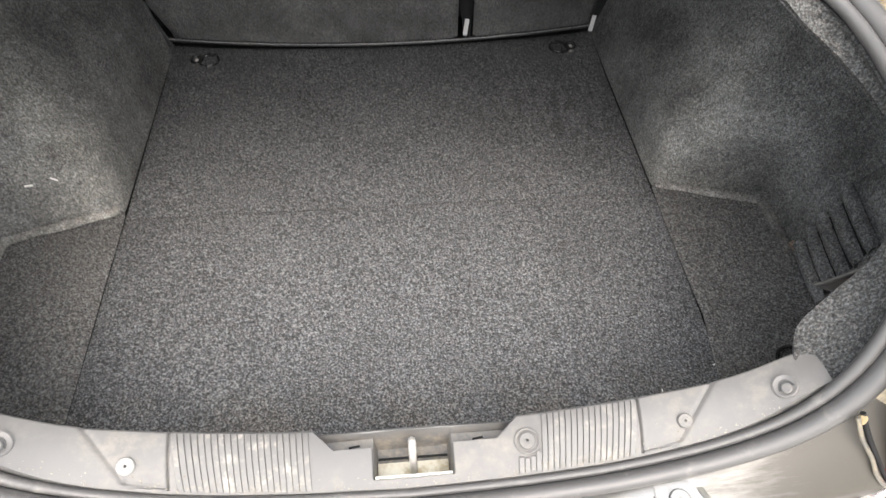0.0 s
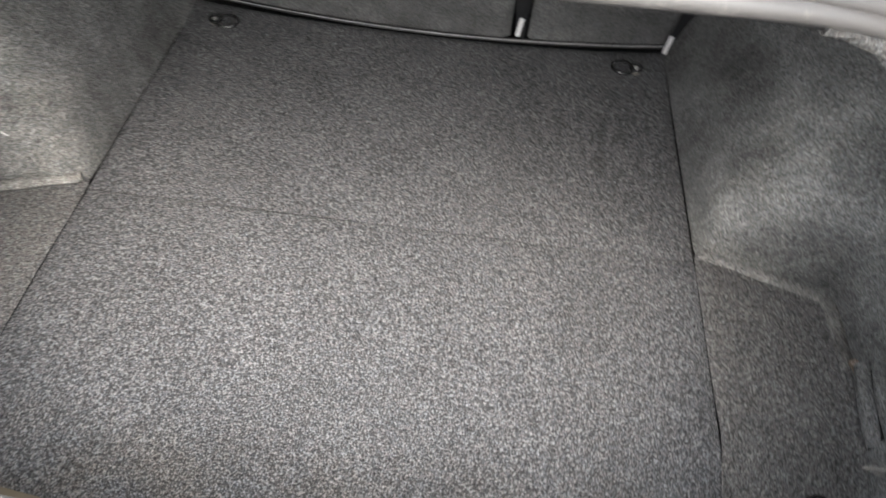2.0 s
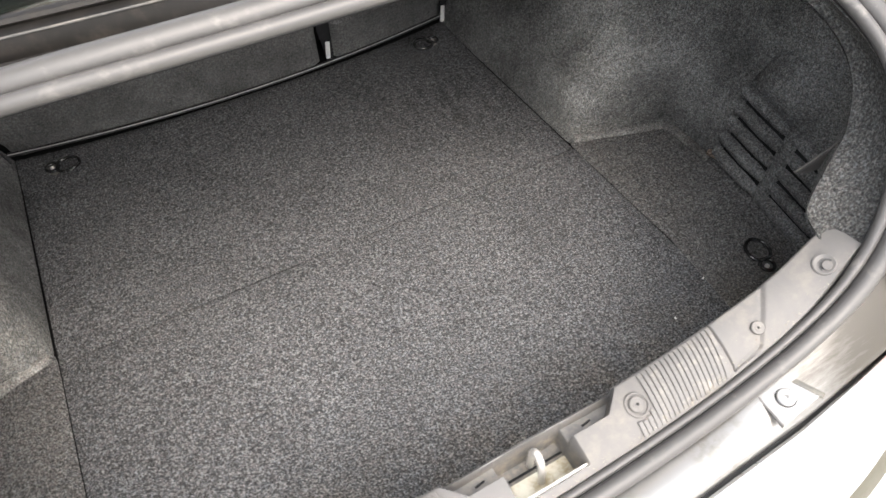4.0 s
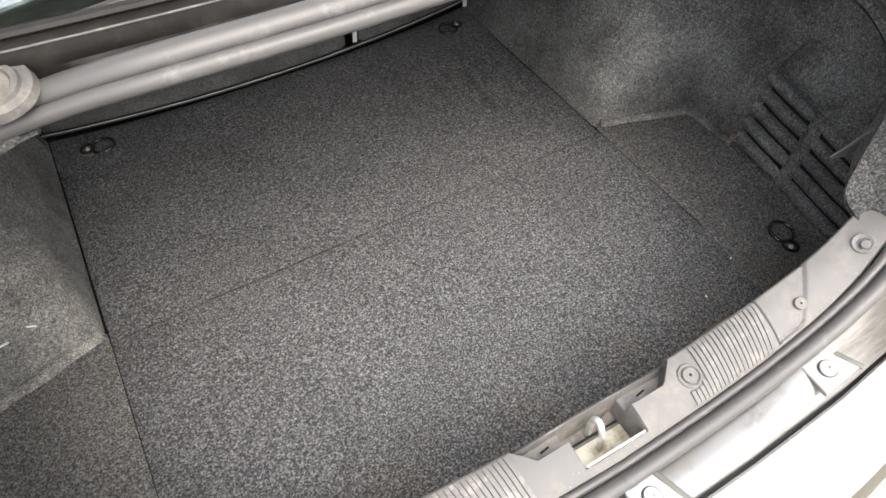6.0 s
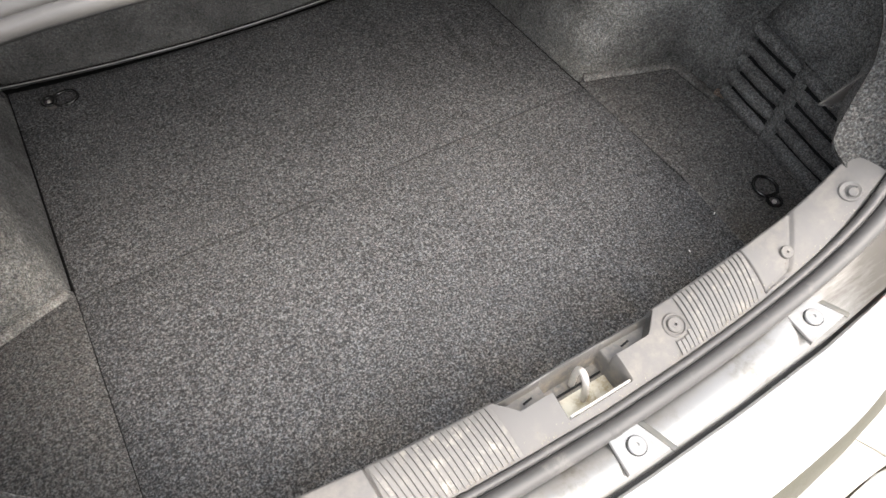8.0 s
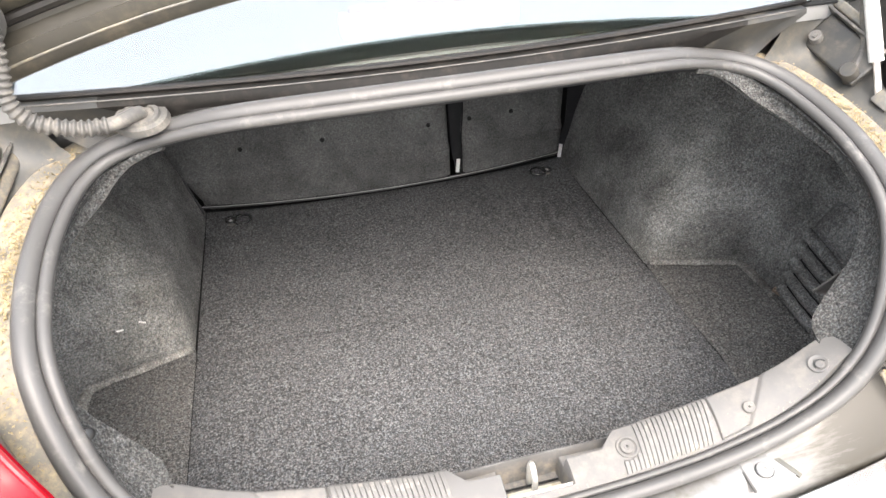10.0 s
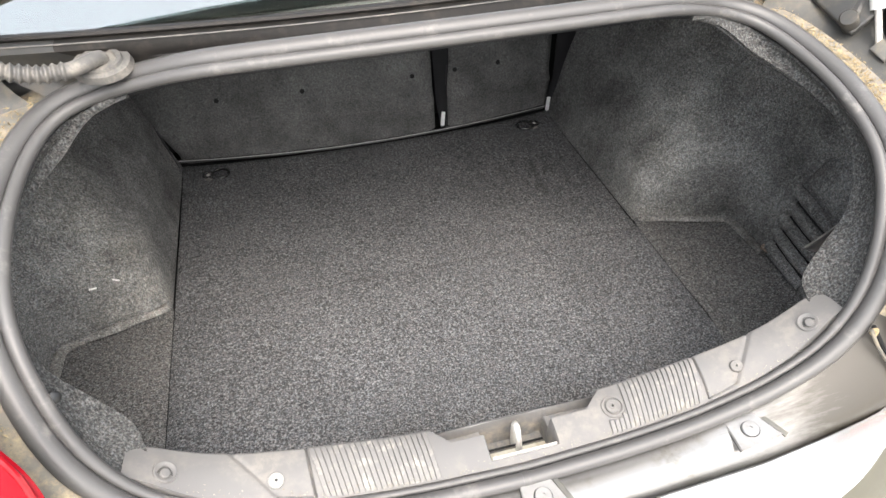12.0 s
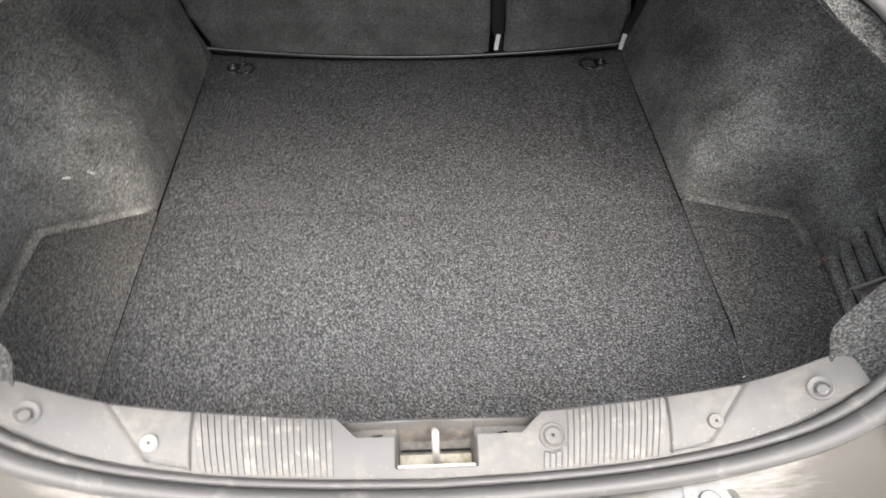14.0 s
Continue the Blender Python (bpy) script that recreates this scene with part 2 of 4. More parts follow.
M["pale"] = plastic("pale_cylinder", (0.62, 0.62, 0.60), 0.35, (0.35, 0.32, 0.27), dirt_scale=40.0)
M["white"] = plastic("chalky_white", (0.25, 0.245, 0.23), 0.6, (0.34, 0.325, 0.295))
M["cap"] = plastic("screw_cap", (0.125, 0.120, 0.112), 0.5, (0.22, 0.205, 0.18), dirt_scale=90.0)
M["piping"] = plastic("edge_piping", (0.34, 0.34, 0.33), 0.45, (0.2, 0.2, 0.2))
M["cable"] = plastic("grey_conduit", (0.072, 0.070, 0.066), 0.5, (0.20, 0.183, 0.157), dirt_scale=34.0, lo=0.42, hi=0.62)
M["lint"] = mat("white_lint", 0.9, 0, (0.8, 0.79, 0.75))[0]
M["amber"] = mat("amber_plastic", 0.15, 0, (0.9, 0.25, 0.02))[0]
M["silver_trim"] = plastic("pale_silver", (0.48, 0.51, 0.50), 0.35, (0.38, 0.40, 0.39))
M["grit"] = plastic("dry_grit", (0.25, 0.232, 0.195), 0.9, (0.13, 0.11, 0.08), dirt_scale=150.0, lo=0.42, hi=0.58)
M["rust"] = plastic("leaf_litter", (0.25, 0.19, 0.10), 0.9, (0.50, 0.42, 0.26), dirt_scale=120.0, lo=0.35)
m, nt, b = mat("lamp_red", 0.12, 0, (0.23, 0.003, 0.010))
b.inputs["Coat Weight"].default_value = 0.05
b.inputs["Specular IOR Level"].default_value = 0.2
M["red"] = m
M["red_dark"] = mat("lamp_dark_red", 0.15, 0, (0.25, 0.006, 0.012))[0]
m, nt, b = mat("tinted_glass", 0.0, 0, (0.55, 0.66, 0.62))
b.inputs["Transmission Weight"].default_value = 1.0
b.inputs["IOR"].default_value = 1.52
b.inputs["Coat Weight"].default_value = 1.0
b.inputs["Coat Roughness"].default_value = 0.02
b.inputs["Coat IOR"].default_value = 2.4
M["glass"] = m
M["paving"] = plastic("pale_paving", (0.50, 0.48, 0.43), 0.85, (0.36, 0.33, 0.27), 300.0, 4.0, 0.0, 0.45, 0.75, 0.002)
M["soil"] = plastic("joint_soil", (0.16, 0.13, 0.09), 0.95, (0.09, 0.08, 0.05), 200.0, 8.0, 0.0, 0.4, 0.7, 0.002)


# ---- mesh helpers ----
def as_object(name, bm, material, smooth=True):
    bmesh.ops.recalc_face_normals(bm, faces=bm.faces)
    me = bpy.data.meshes.new(name)
    bm.to_mesh(me)
    bm.free()
    me.materials.append(material)
    if smooth:
        me.polygons.foreach_set("use_smooth", [True] * len(me.polygons))
        me.set_sharp_from_angle(angle=radians(38))
    return new(name, me)


def part(name, bm, material, parent, label="", smooth=True):
    ob = as_object(name, bm, material, smooth)
    ob.parent = parent
    ob.matrix_parent_inverse = home(parent).inverted()
    return tagged(ob, label) if label else ob


def home(ob):
    m = ob.matrix_basis.copy()
    return home(ob.parent) @ ob.matrix_parent_inverse @ m if ob.parent else m


def thing(name, at, label, category, group="", kind=""):
    e = new(name)
    e.empty_display_size = 0.05
    e.matrix_basis = pose(*at)
    return tagged(e, label, category, group, kind)


def sheet(rows, closed=False):
    """A quad sheet from rows of points."""
    bm = bmesh.new()
    vs = [[bm.verts.new(p) for p in r] for r in rows]
    for a, b in zip(vs[:-1], vs[1:]):
        n = len(a)
        for i in range(n if closed else n - 1):
            j = (i + 1) % n
            try:
                bm.faces.new((a[i], a[j], b[j], b[i]))
            except ValueError:
                pass
    return bm


def thicken(bm, depth, up=False):
    """Gives an open sheet a back and closed edges, depth along the vertex normals."""
    bmesh.ops.recalc_face_normals(bm, faces=bm.faces)
    bm.normal_update()
    if up and sum(f.normal.z for f in bm.faces) < 0:
        bmesh.ops.reverse_faces(bm, faces=bm.faces)
        bm.normal_update()
    old = list(bm.verts)
    faces = list(bm.faces)
    edge = [e for e in bm.edges if e.is_boundary]
    twin = {v: bm.verts.new(v.co - v.normal * depth) for v in old}
    for f in faces:
        bm.faces.new([twin[v] for v in reversed(f.verts)])
    for e in edge:
        a, b = e.verts
        bm.faces.new((a, b, twin[b], twin[a]))
    return bm


def spline(points, n=10):
    """Catmull-Rom through the points."""
    C = [Vector(p) for p in points]
    E = [2 * C[0] - C[1], *C, 2 * C[-1] - C[-2]]
    out = []
    for i in range(len(C) - 1):
        a, b, c, d = E[i:i + 4]
        for k in range(n):
            s = k / n
            out.append(0.5 * (2 * b + (c - a) * s + (2 * a - 5 * b + 4 * c - d) * s * s + (3 * b - a - 3 * c + d) * s ** 3))
    out.append(C[-1])
    return out


def even(points, count):
    """The same line in count even steps."""
    P = np.array([tuple(p) for p in points])
    d = np.r_[0, np.cumsum(np.linalg.norm(np.diff(P, axis=0), axis=1))]
    t = np.linspace(0, d[-1], count)
    return [Vector(q) for q in np.stack([np.interp(t, d, P[:, k]) for k in range(3)], 1)]


def tube(path, radius, sides=12, up=(0, 0, 1), flat=1.0, radii=None, closed=False):
    rows = []
    n = len(path)
    for i, p in enumerate(path):
        t = (path[(i + 1) % n if closed else min(i + 1, n - 1)] - path[(i - 1) % n if closed else max(i - 1, 0)]).normalized()
        a = t.cross(Vector(up))
        a = a.normalized() if a.length > 1e-4 else t.orthogonal().normalized()
        b = a.cross(t).normalized()
        r = radii[i] if radii else radius
        rows.append([p + a * (r * math.cos(k * math.tau / sides)) + b * (r * flat * math.sin(k * math.tau / sides)) for k in range(sides)])
    if closed:
        rows.append(rows[0])
    bm = sheet(rows, True)
    if closed:
        bmesh.ops.remove_doubles(bm, verts=bm.verts, dist=1e-6)
    else:
        for r in (0, -1):
            bm.verts.ensure_lookup_table()
            k = 0 if r == 0 else len(bm.verts) - sides
            bm.faces.new([bm.verts[k + i] for i in range(sides)])
    return bm


def lathe(profile, m, sides=24):
    """Turned about the local z of the pose m; the profile is (radius, height)."""
    rows = [[m @ Vector((r * math.cos(k * math.tau / sides), r * math.sin(k * math.tau / sides), h)) for k in range(sides)] for r, h in profile]
    bm = sheet(rows, True)
    bmesh.ops.remove_doubles(bm, verts=bm.verts, dist=1e-6)
    return bm


def block(size, m, bevel=0.0, segs=2):
    bm = bmesh.new()
    bmesh.ops.create_cube(bm, size=1.0, matrix=m @ Matrix.Diagonal((*size, 1)))
    if bevel:
        bmesh.ops.bevel(bm, geom=bm.edges[:], offset=bevel, segments=segs, affect="EDGES", profile=0.6)
    return bm


def prism(outline, m, depth, bevel=0.0):
    """A flat plate with the outline (x, y) in the pose m, depth thick along its z."""
    bm = bmesh.new()
    top = [bm.verts.new(m @ Vector((x, y, depth))) for x, y in outline]
    low = [bm.verts.new(m @ Vector((x, y, 0))) for x, y in outline]
    bm.faces.new(top)
    bm.faces.new(low[::-1])
    n = len(top)
    for i in range(n):
        bm.faces.new((top[i], low[i], low[(i + 1) % n], top[(i + 1) % n]))
    if bevel:
        bmesh.ops.bevel(bm, geom=[e for e in bm.edges if all(v in top for v in e.verts)], offset=bevel, segments=2, affect="EDGES")
    return bm


def interp(x, xs, ys):
    return float(np.interp(x, xs, ys))


def step(a, b, x):
    t = min(1.0, max(0.0, (x - a) / (b - a)))
    return t * t * (3 - 2 * t)


def mirror(points, s):
    return [Vector((p[0] * s, p[1], p[2])) for p in points]


# ---- the boot opening: one half of the seal's inner edge, from the sill's middle to the header's middle ----
HALF = [(0, -0.023, 0.174), (0.11, -0.021, 0.178), (0.206, -0.017, 0.187), (0.295, -0.010, 0.209), (0.357, 0.0, 0.243), (0.396, 0.018, 0.292),
        (0.420, 0.048, 0.349), (0.436, 0.098, 0.405), (0.440, 0.170, 0.438), (0.432, 0.247, 0.460), (0.408, 0.298, 0.478), (0.368, 0.311, 0.492), (0.310, 0.291, 0.510), (0.249, 0.273, 0.521), (0.125, 0.261, 0.526), (0, 0.258, 0.527)]
half_line = even(spline(HALF, 12), 121)
LOOP = [Vector((-p.x, p.y, p.z)) for p in reversed(half_line)] + half_line[1:]
LOOP = LOOP[:-1]
UPN = Vector((0, -0.2, 0.98)).normalized()


def outward(i):
    n = len(LOOP)
    t = (LOOP[(i + 1) % n] - LOOP[i - 1]).normalized()
    o = t.cross(UPN).normalized()
    return o, o.cross(t).normalized() if o.cross(t).z > 0 else t.cross(o).normalized()


def ring(d, h):
    """The opening's line moved d outward and h up."""
    out = []
    for i, p in enumerate(LOOP):
        o, u = outward(i)
        dd = d(p) if callable(d) else d
        hh = h(p) if callable(h) else h
        out.append(p + o * dd + u * hh)
    return out


# weatherstrip with two lobes and a carrier
seal = thing("boot_seal", (0, -0.03, 0.17), "grey double-lipped rubber weatherstrip round the boot opening, slightly dusty", "rubber seal")
def lobe(p, low, high):
    """Slimmer along the sill than round the sides and the header."""
    return interp(p.z, [0.185, 0.30], [low, high])


inner_line = ring(lambda p: lobe(p, 0.0045, 0.0068), 0.0)
outer_line = ring(lambda p: lobe(p, 0.0178, 0.0232), lambda p: lobe(p, 0.0015, 0.003))
part("inner_lobe", tube(inner_line, 0.0068, 10, UPN, radii=[lobe(p, 0.0044, 0.0068) for p in LOOP], closed=True), M["rubber"], seal)
part("outer_lobe", tube(outer_line, 0.0108, 12, UPN, 0.9, radii=[lobe(p, 0.0084, 0.0108) for p in LOOP], closed=True), M["rubber"], seal, "wide smooth outer bulb of the seal")
part("carrier", tube(ring(lambda p: lobe(p, 0.010, 0.014), -0.006), 0.008, 8, UPN, closed=True), M["black"], seal)
j = min(range(len(LOOP)), key=lambda i: (LOOP[i] - Vector((-0.012, -0.023, 0.174))).length)
part("joint_sleeve", tube(even([outer_line[j + k] for k in (0, 1)], 3), 0.0089, 12, UPN, 0.9), M["rubber"], seal)

# ---- sill trim ----
SX = [0.0, 0.11, 0.21, 0.30, 0.345, 0.385]
Y_OUT = [-0.0225, -0.0205, -0.0165, -0.009, 0.0, 0.013]
Z_OUT = [0.175, 0.178, 0.187, 0.210, 0.236, 0.272]
Y_IN = [0.036, 0.034, 0.035, 0.039, 0.043, 0.050]
Z_IN = [0.187, 0.189, 0.205, 0.222, 0.240, 0.262]


def soft(x, xs, ys):
    return sum(interp(abs(x) + k * 0.012, [-q for q in xs[:0:-1]] + xs, ys[:0:-1] + ys) for k in (-2, -1, 0, 1, 2)) / 5


def groove(d, w=0.0011, depth=0.0016):
    return -depth * math.exp(-(d / w) ** 2)


def seg_dist(x, y, a, b):
    ax, ay, bx, by = *a, *b
    t = max(0, min(1, ((x - ax) * (bx - ax) + (y - ay) * (by - ay)) / ((bx - ax) ** 2 + (by - ay) ** 2)))
    return math.hypot(x - ax - t * (bx - ax), y - ay - t * (by - ay))


def sill_z(x, y, raw=False):
    y0, y1 = soft(x, SX, Y_OUT), soft(x, SX, Y_IN)
    z0, z1 = soft(x, SX, Z_OUT), soft(x, SX, Z_IN)
    s = min(1.1, max(0.0, (y - y0) / (y1 - y0)))
    z = z0 + (z1 - z0) * (1 - (1 - min(s, 1)) ** 1.35) + 0.002 * math.sin(math.pi * min(1, s))
    if raw:
        return z
    ax = abs(x)
    # the plates beside the ribs: a step at their edge
    inner = 0.222 if x > 0 else 0.2205
    slant = seg_dist(ax, y, (0.258, -0.006), (0.300, 0.043))
    low = seg_dist(ax, y, (inner, -0.0115), (0.258, -0.006))
    side = seg_dist(ax, y, (inner + 0.003, 0.036), (inner, -0.0115))
    if 0.2 < ax < 0.32:
        z += groove(slant, 0.0022, 0.0022) + groove(low, 0.0014, 0.0014) + groove(side, 0.0011, 0.0034)
        if ax > inner and y > -0.011 and ax < 0.258 + (y + 0.006) * 0.857:
            z -= 0.0010
    # recess with two shelves and the deeper latch box
    k = step(-0.0011, 0.0011, y - 0.0162) * step(-0.0013, 0.0013, x - (-0.092 + (0.036 - y) * 1.0)) * step(-0.0013, 0.0013, (0.107 - (0.036 - y) * 1.1) - x)
    z = z + (0.1655 + 0.0125 * step(0.0325, 0.0342, y) - z) * k
    q = step(-0.0013, 0.0013, x + 0.034) * step(-0.0013, 0.0013, 0.041 - x) * step(-0.0013, 0.0013, y + 0.0125)
    z = z + (0.139 - z) * q * (1 - step(0.0326, 0.0343, y))
    return z


def sill_point(x, y, h=0.0):
    e = 0.004
    nx = sill_z(x - e, y, True) - sill_z(x + e, y, True)
    ny = sill_z(x, y - e, True) - sill_z(x, y + e, True)
    n = Vector((nx, ny, 2 * e)).normalized()
    p = Vector((x, y, sill_z(x, y, True)))
    up = n.to_track_quat("Z", "Y").to_matrix().to_4x4()
    return Matrix.Translation(p + n * h) @ up


trim = thing("sill_trim", (0, 0, 0.17), "scuffed grey-brown plastic loading sill trim with ribbed pads", "sill trim")
rows = []
xs = sorted(set(np.round(np.concatenate([np.arange(-0.386, -0.12, 0.002), np.arange(-0.12, 0.12, 0.001), np.arange(0.12, 0.3861, 0.002), np.arange(0.2165, 0.2285, 0.0005), -np.arange(0.2165, 0.2285, 0.0005)]), 4)))
for x in xs:
    y0, y1 = soft(x, SX, Y_OUT), soft(x, SX, Y_IN)
    col = [Vector((x, y0 - 0.004, soft(x, SX, Z_OUT) - 0.018)), Vector((x, y0 - 0.001, soft(x, SX, Z_OUT) - 0.003))]
    for k in range(45):
        y = y0 + (y1 - y0) * k / 44
        col.append(Vector((x, y, sill_z(x, y))))
    zt = col[-1].z
    col += [Vector((x, y1 + 0.0016, zt - 0.0012)), Vector((x, y1 + 0.0026, zt - 0.004)), Vector((x, y1 + 0.006, zt * 0.6)), Vector((x, y1 + 0.012, 0.004))]
    rows.append(col)
part("sill_body", sheet(rows), M["trim"], trim)
# ribs
for x0, x1, n in ((-0.2165, -0.094, 21), (0.1055, 0.219, 20)):
    for k in range(n):
        x = x0 + (x1 - x0) * (k + 0.5) / n
        ya, yb = soft(x, SX, Y_OUT) + 0.0012, soft(x, SX, Y_IN) - 0.0012
        if x > 0 and x < 0.136:
            yb = min(yb, 0.009 - math.sqrt(max(0, 0.0145 ** 2 - (x - 0.114) ** 2)) if abs(x - 0.114) < 0.0145 else yb)
            if yb < ya + 0.006:
                continue
        rows = []
        for y in np.linspace(ya, yb, 9):
            xx = x * (1 + 0.9 * (y - 0.010))
            z = sill_z(xx, y, True)
            e = 0.0 if ya < y < yb else -0.0014
            rows.append([Vector((xx + w, y, z + h)) for w, h in ((-0.00252, -0.001), (-0.00245, 0.0019 + e), (-0.0022, 0.0023 + e), (0.0022, 0.0023 + e), (0.00245, 0.0019 + e), (0.00252, -0.001))])
        part("rib", sheet(rows), M["rib_worn"] if -0.175 < x < -0.105 else M["rib"], trim)
# screws and push clips
CAP = [(0.0, 0.0010), (0.0013, 0.0010), (0.0017, 0.0030), (0.0040, 0.0033), (0.0043, 0.0029), (0.0078, 0.0031), (0.0089, 0.0022), (0.0092, -0.002)]
for x, y, r in ((-0.256, 0.006, 0.88), (0.114, 0.009, 0.92), (0.264, 0.008, 0.78)):
    m = sill_point(x, y, 0.0004) @ Matrix.Diagonal((r, r, r, 1))
    cap = part("screw_cap", lathe(CAP, m), M["white"] if x < 0 else M["cap"], trim, "chalky white screw cap" if x < 0 else "grey plastic screw cap")
    part("screw_hole", lathe([(0, 0.0012), (0.0012, 0.0012), (0.0018, 0.00305)], m, 10), M["black"], cap)
m = sill_point(0.114, 0.009)
part("screw_seat", lathe([(0.0102, -0.001), (0.0106, 0.0014), (0.0116, 0.0018), (0.0126, 0.0012), (0.0132, -0.001)], m, 30), M["trim"], trim)
for s in (-1, 1):
    m = sill_point(0.353 * s, 0.016, 0.0) @ Matrix.Scale(0.66, 4)
    clip = part("push_clip", lathe([(0, 0.0052), (0.0060, 0.0056), (0.0074, 0.0046), (0.0078, -0.003)], m), M["trim"], trim, "round grey push clip")
    part("clip_seat", lathe([(0.0082, -0.002), (0.0092, 0.0012), (0.0118, 0.0016), (0.0150, 0.0034), (0.0172, 0.0030), (0.0182, -0.0012)], m @ pose(-0.0040 * s, 0, 0), 30), M["trim"], clip)
    part("clip_gap", lathe([(0.0076, 0.0010), (0.0092, 0.0013), (0.0112, 0.0017)], m, 30), M["hinge"], clip)
# pale grit caught along the seal and in the ribs
rng = random.Random(41)
bm = bmesh.new()
for k in range(380):
    x = rng.uniform(-0.345, 0.345) if k % 3 else rng.choice((rng.uniform(-0.215, -0.10), rng.uniform(0.13, 0.215)))
    y = soft(x, SX, Y_OUT) + 0.001 + min(0.03, rng.expovariate(1 / 0.0042))
    if sill_z(x, y) < sill_z(x, y, True) - 0.004:
        continue
    r = rng.uniform(0.0003, 0.0007)
    on = sill_point(x, y, 0.0024 if 0.10 < abs(x) < 0.216 else 0.0002)
    bmesh.ops.create_icosphere(bm, subdivisions=1, radius=r, matrix=on @ Matrix.Rotation(rng.uniform(0, 6), 4, "Z") @ Matrix.Diagonal((rng.uniform(0.8, 2.2), 1, 0.5, 1)))
tagged(as_object("grit", bm, M["grit"]), "pale dry grit scattered along the sill by the seal", "grit", kind="stuff")
# latch box: plate, rail and striker
latch = thing("latch_striker", (0.004, 0.005, 0.144), "worn steel striker loop on a rusty plate in the sill recess", "latch")
part("base_plate", block((0.071, 0.026, 0.0016), pose(0.0035, 0.0025, 0.1422, 4), 0.0005), M["plate"], latch, "rusty dirty steel plate")
part("front_rail", block((0.073, 0.0024, 0.005), pose(0.0035, -0.0122, sill_z(0.0, -0.0135, True) - 0.001, -8), 0.0006), M["metal"], latch, "bright bare steel edge")
loop = spline([(0.004, 0.005, 0.142), (0.0035, 0.006, 0.160), (0.003, 0.010, 0.177), (0.003, 0.0165, 0.1845), (0.003, 0.0225, 0.179), (0.0035, 0.0245, 0.162), (0.004, 0.0245, 0.142)], 6)
part("striker_loop", tube(loop, 0.0037, 12, (1, 0, 0)), M["metal"], latch, "polished steel loop")
part("slot", block((0.070, 0.0024, 0.0012), pose(0.0035, 0.0200, 0.1428, 0), 0.0004), M["void"], latch)
for x in (-0.054, 0.069):
    part("shelf_slot", block((0.011, 0.0022, 0.001), pose(x, 0.0255, 0.1659, 0, 0, 8), 0.0003), M["void"], trim)

# ---- boot floor mat ----
def seat_y(x):
    return 0.957 + 0.024 * (x / 0.44) ** 2


def mat_side(y):
    """Half the mat's width on its right side, where the front corner is cut narrower."""
    return 0.4315 - 0.0175 * step(0.27, 0.07, y)


mat_thing = thing("boot_mat", (0, 0.5, 0), "dark grey speckled carpet boot mat, folded across the middle", "boot mat")
for name, ya, yb in (("front_panel", 0.045, 0.4992), ("rear_panel", 0.5018, None)):
    rows = []
    ny = 40
    for i in range(ny + 1):
        r = []
        for x in np.linspace(-0.4315, 0.4315, 61):
            y1 = yb if yb else seat_y(x) - 0.004
            y0 = interp(x, [0.19, 0.215, 0.241, 0.284, 0.319, 0.358, 0.39, 0.4315], [0.045, 0.060, 0.078, 0.096, 0.101, 0.098, 0.091, 0.086]) if yb and x > 0.19 else interp(-x, [0.17, 0.20, 0.24, 0.28, 0.375, 0.4315], [0.045, 0.062, 0.077, 0.084, 0.095, 0.097]) if yb and x < -0.17 else ya
            y = y0 + (y1 - y0) * i / ny
            edge = min(1.0, (0.4315 - abs(x)) / 0.006 + (0 if x < 0 or not yb else 1.0 if y < 0.24 else 0.2), (y - y0) / 0.005 + (0.42 if ya > 0.4 else 0), (y1 - y) / 0.005 + (0.42 if yb else 0))
            z = 0.0025 + 0.004 * math.sqrt(max(0, edge)) + 0.0012 * noise.noise(Vector((x * 6, y * 6, 0.3)))
            z += 0.006 * (x / 0.43) ** 4 * step(0.85, 0.98, y)
            r.append(Vector((x if x < 0.3 else 0.3 + (x - 0.3) * (mat_side(y) - 0.3) / 0.1315, y, z)))
        rows.append(r)
    part(name, thicken(sheet(rows), 0.006, True), M["mat"], mat_thing)

part("cut_edge", tube([Vector((mat_side(y) + 0.0003 + 0.0004 * noise.noise(Vector((3, y * 90, 0))), y, 0.0064 + 0.0006 * noise.noise(Vector((0, y * 60, 0))))) for y in np.linspace(0.090, 0.215, 50)], 0.0006, 6), M["ridge"], mat_thing, "pale frayed cut edge")
part("floor_board", block((0.92, 0.10, 0.0015), pose(-0.04, 0.095, -0.0012), 0), M["board"], mat_thing, "brown pressed backing board under the front edge")

for x, y, a in ((0.4205, 0.172, 30), (0.338, 0.139, 75)):
    part("crumb", block((0.004, 0.0016, 0.0014), pose(x, y, 0.0072, 0, 0, a), 0.0004), M["lint"], mat_thing, "tiny white crumb")

# ---- side trims: arch wall, side floor, flap, vent ----
LEVELS = [0.0, 0.06, 0.12, 0.20, 0.28, 0.36, 0.45, 0.52]
# plan of the wall at each level: back end, arch corner, recess corner, rear end
CORNER_X = [0.436, 0.441, 0.455, 0.522, 0.572, 0.590, 0.600, 0.607]
CORNER_Y = [0.515, 0.512, 0.518, 0.565, 0.630, 0.680, 0.72, 0.76]
BACK_X = [0.4345, 0.453, 0.470, 0.497, 0.520, 0.530, 0.535, 0.54]
REC_X = [0.606, 0.614, 0.622, 0.634, 0.646, 0.656, 0.664, 0.668]
REC_Y = [0.463, 0.452, 0.446, 0.450, 0.462, 0.475, 0.49, 0.50]


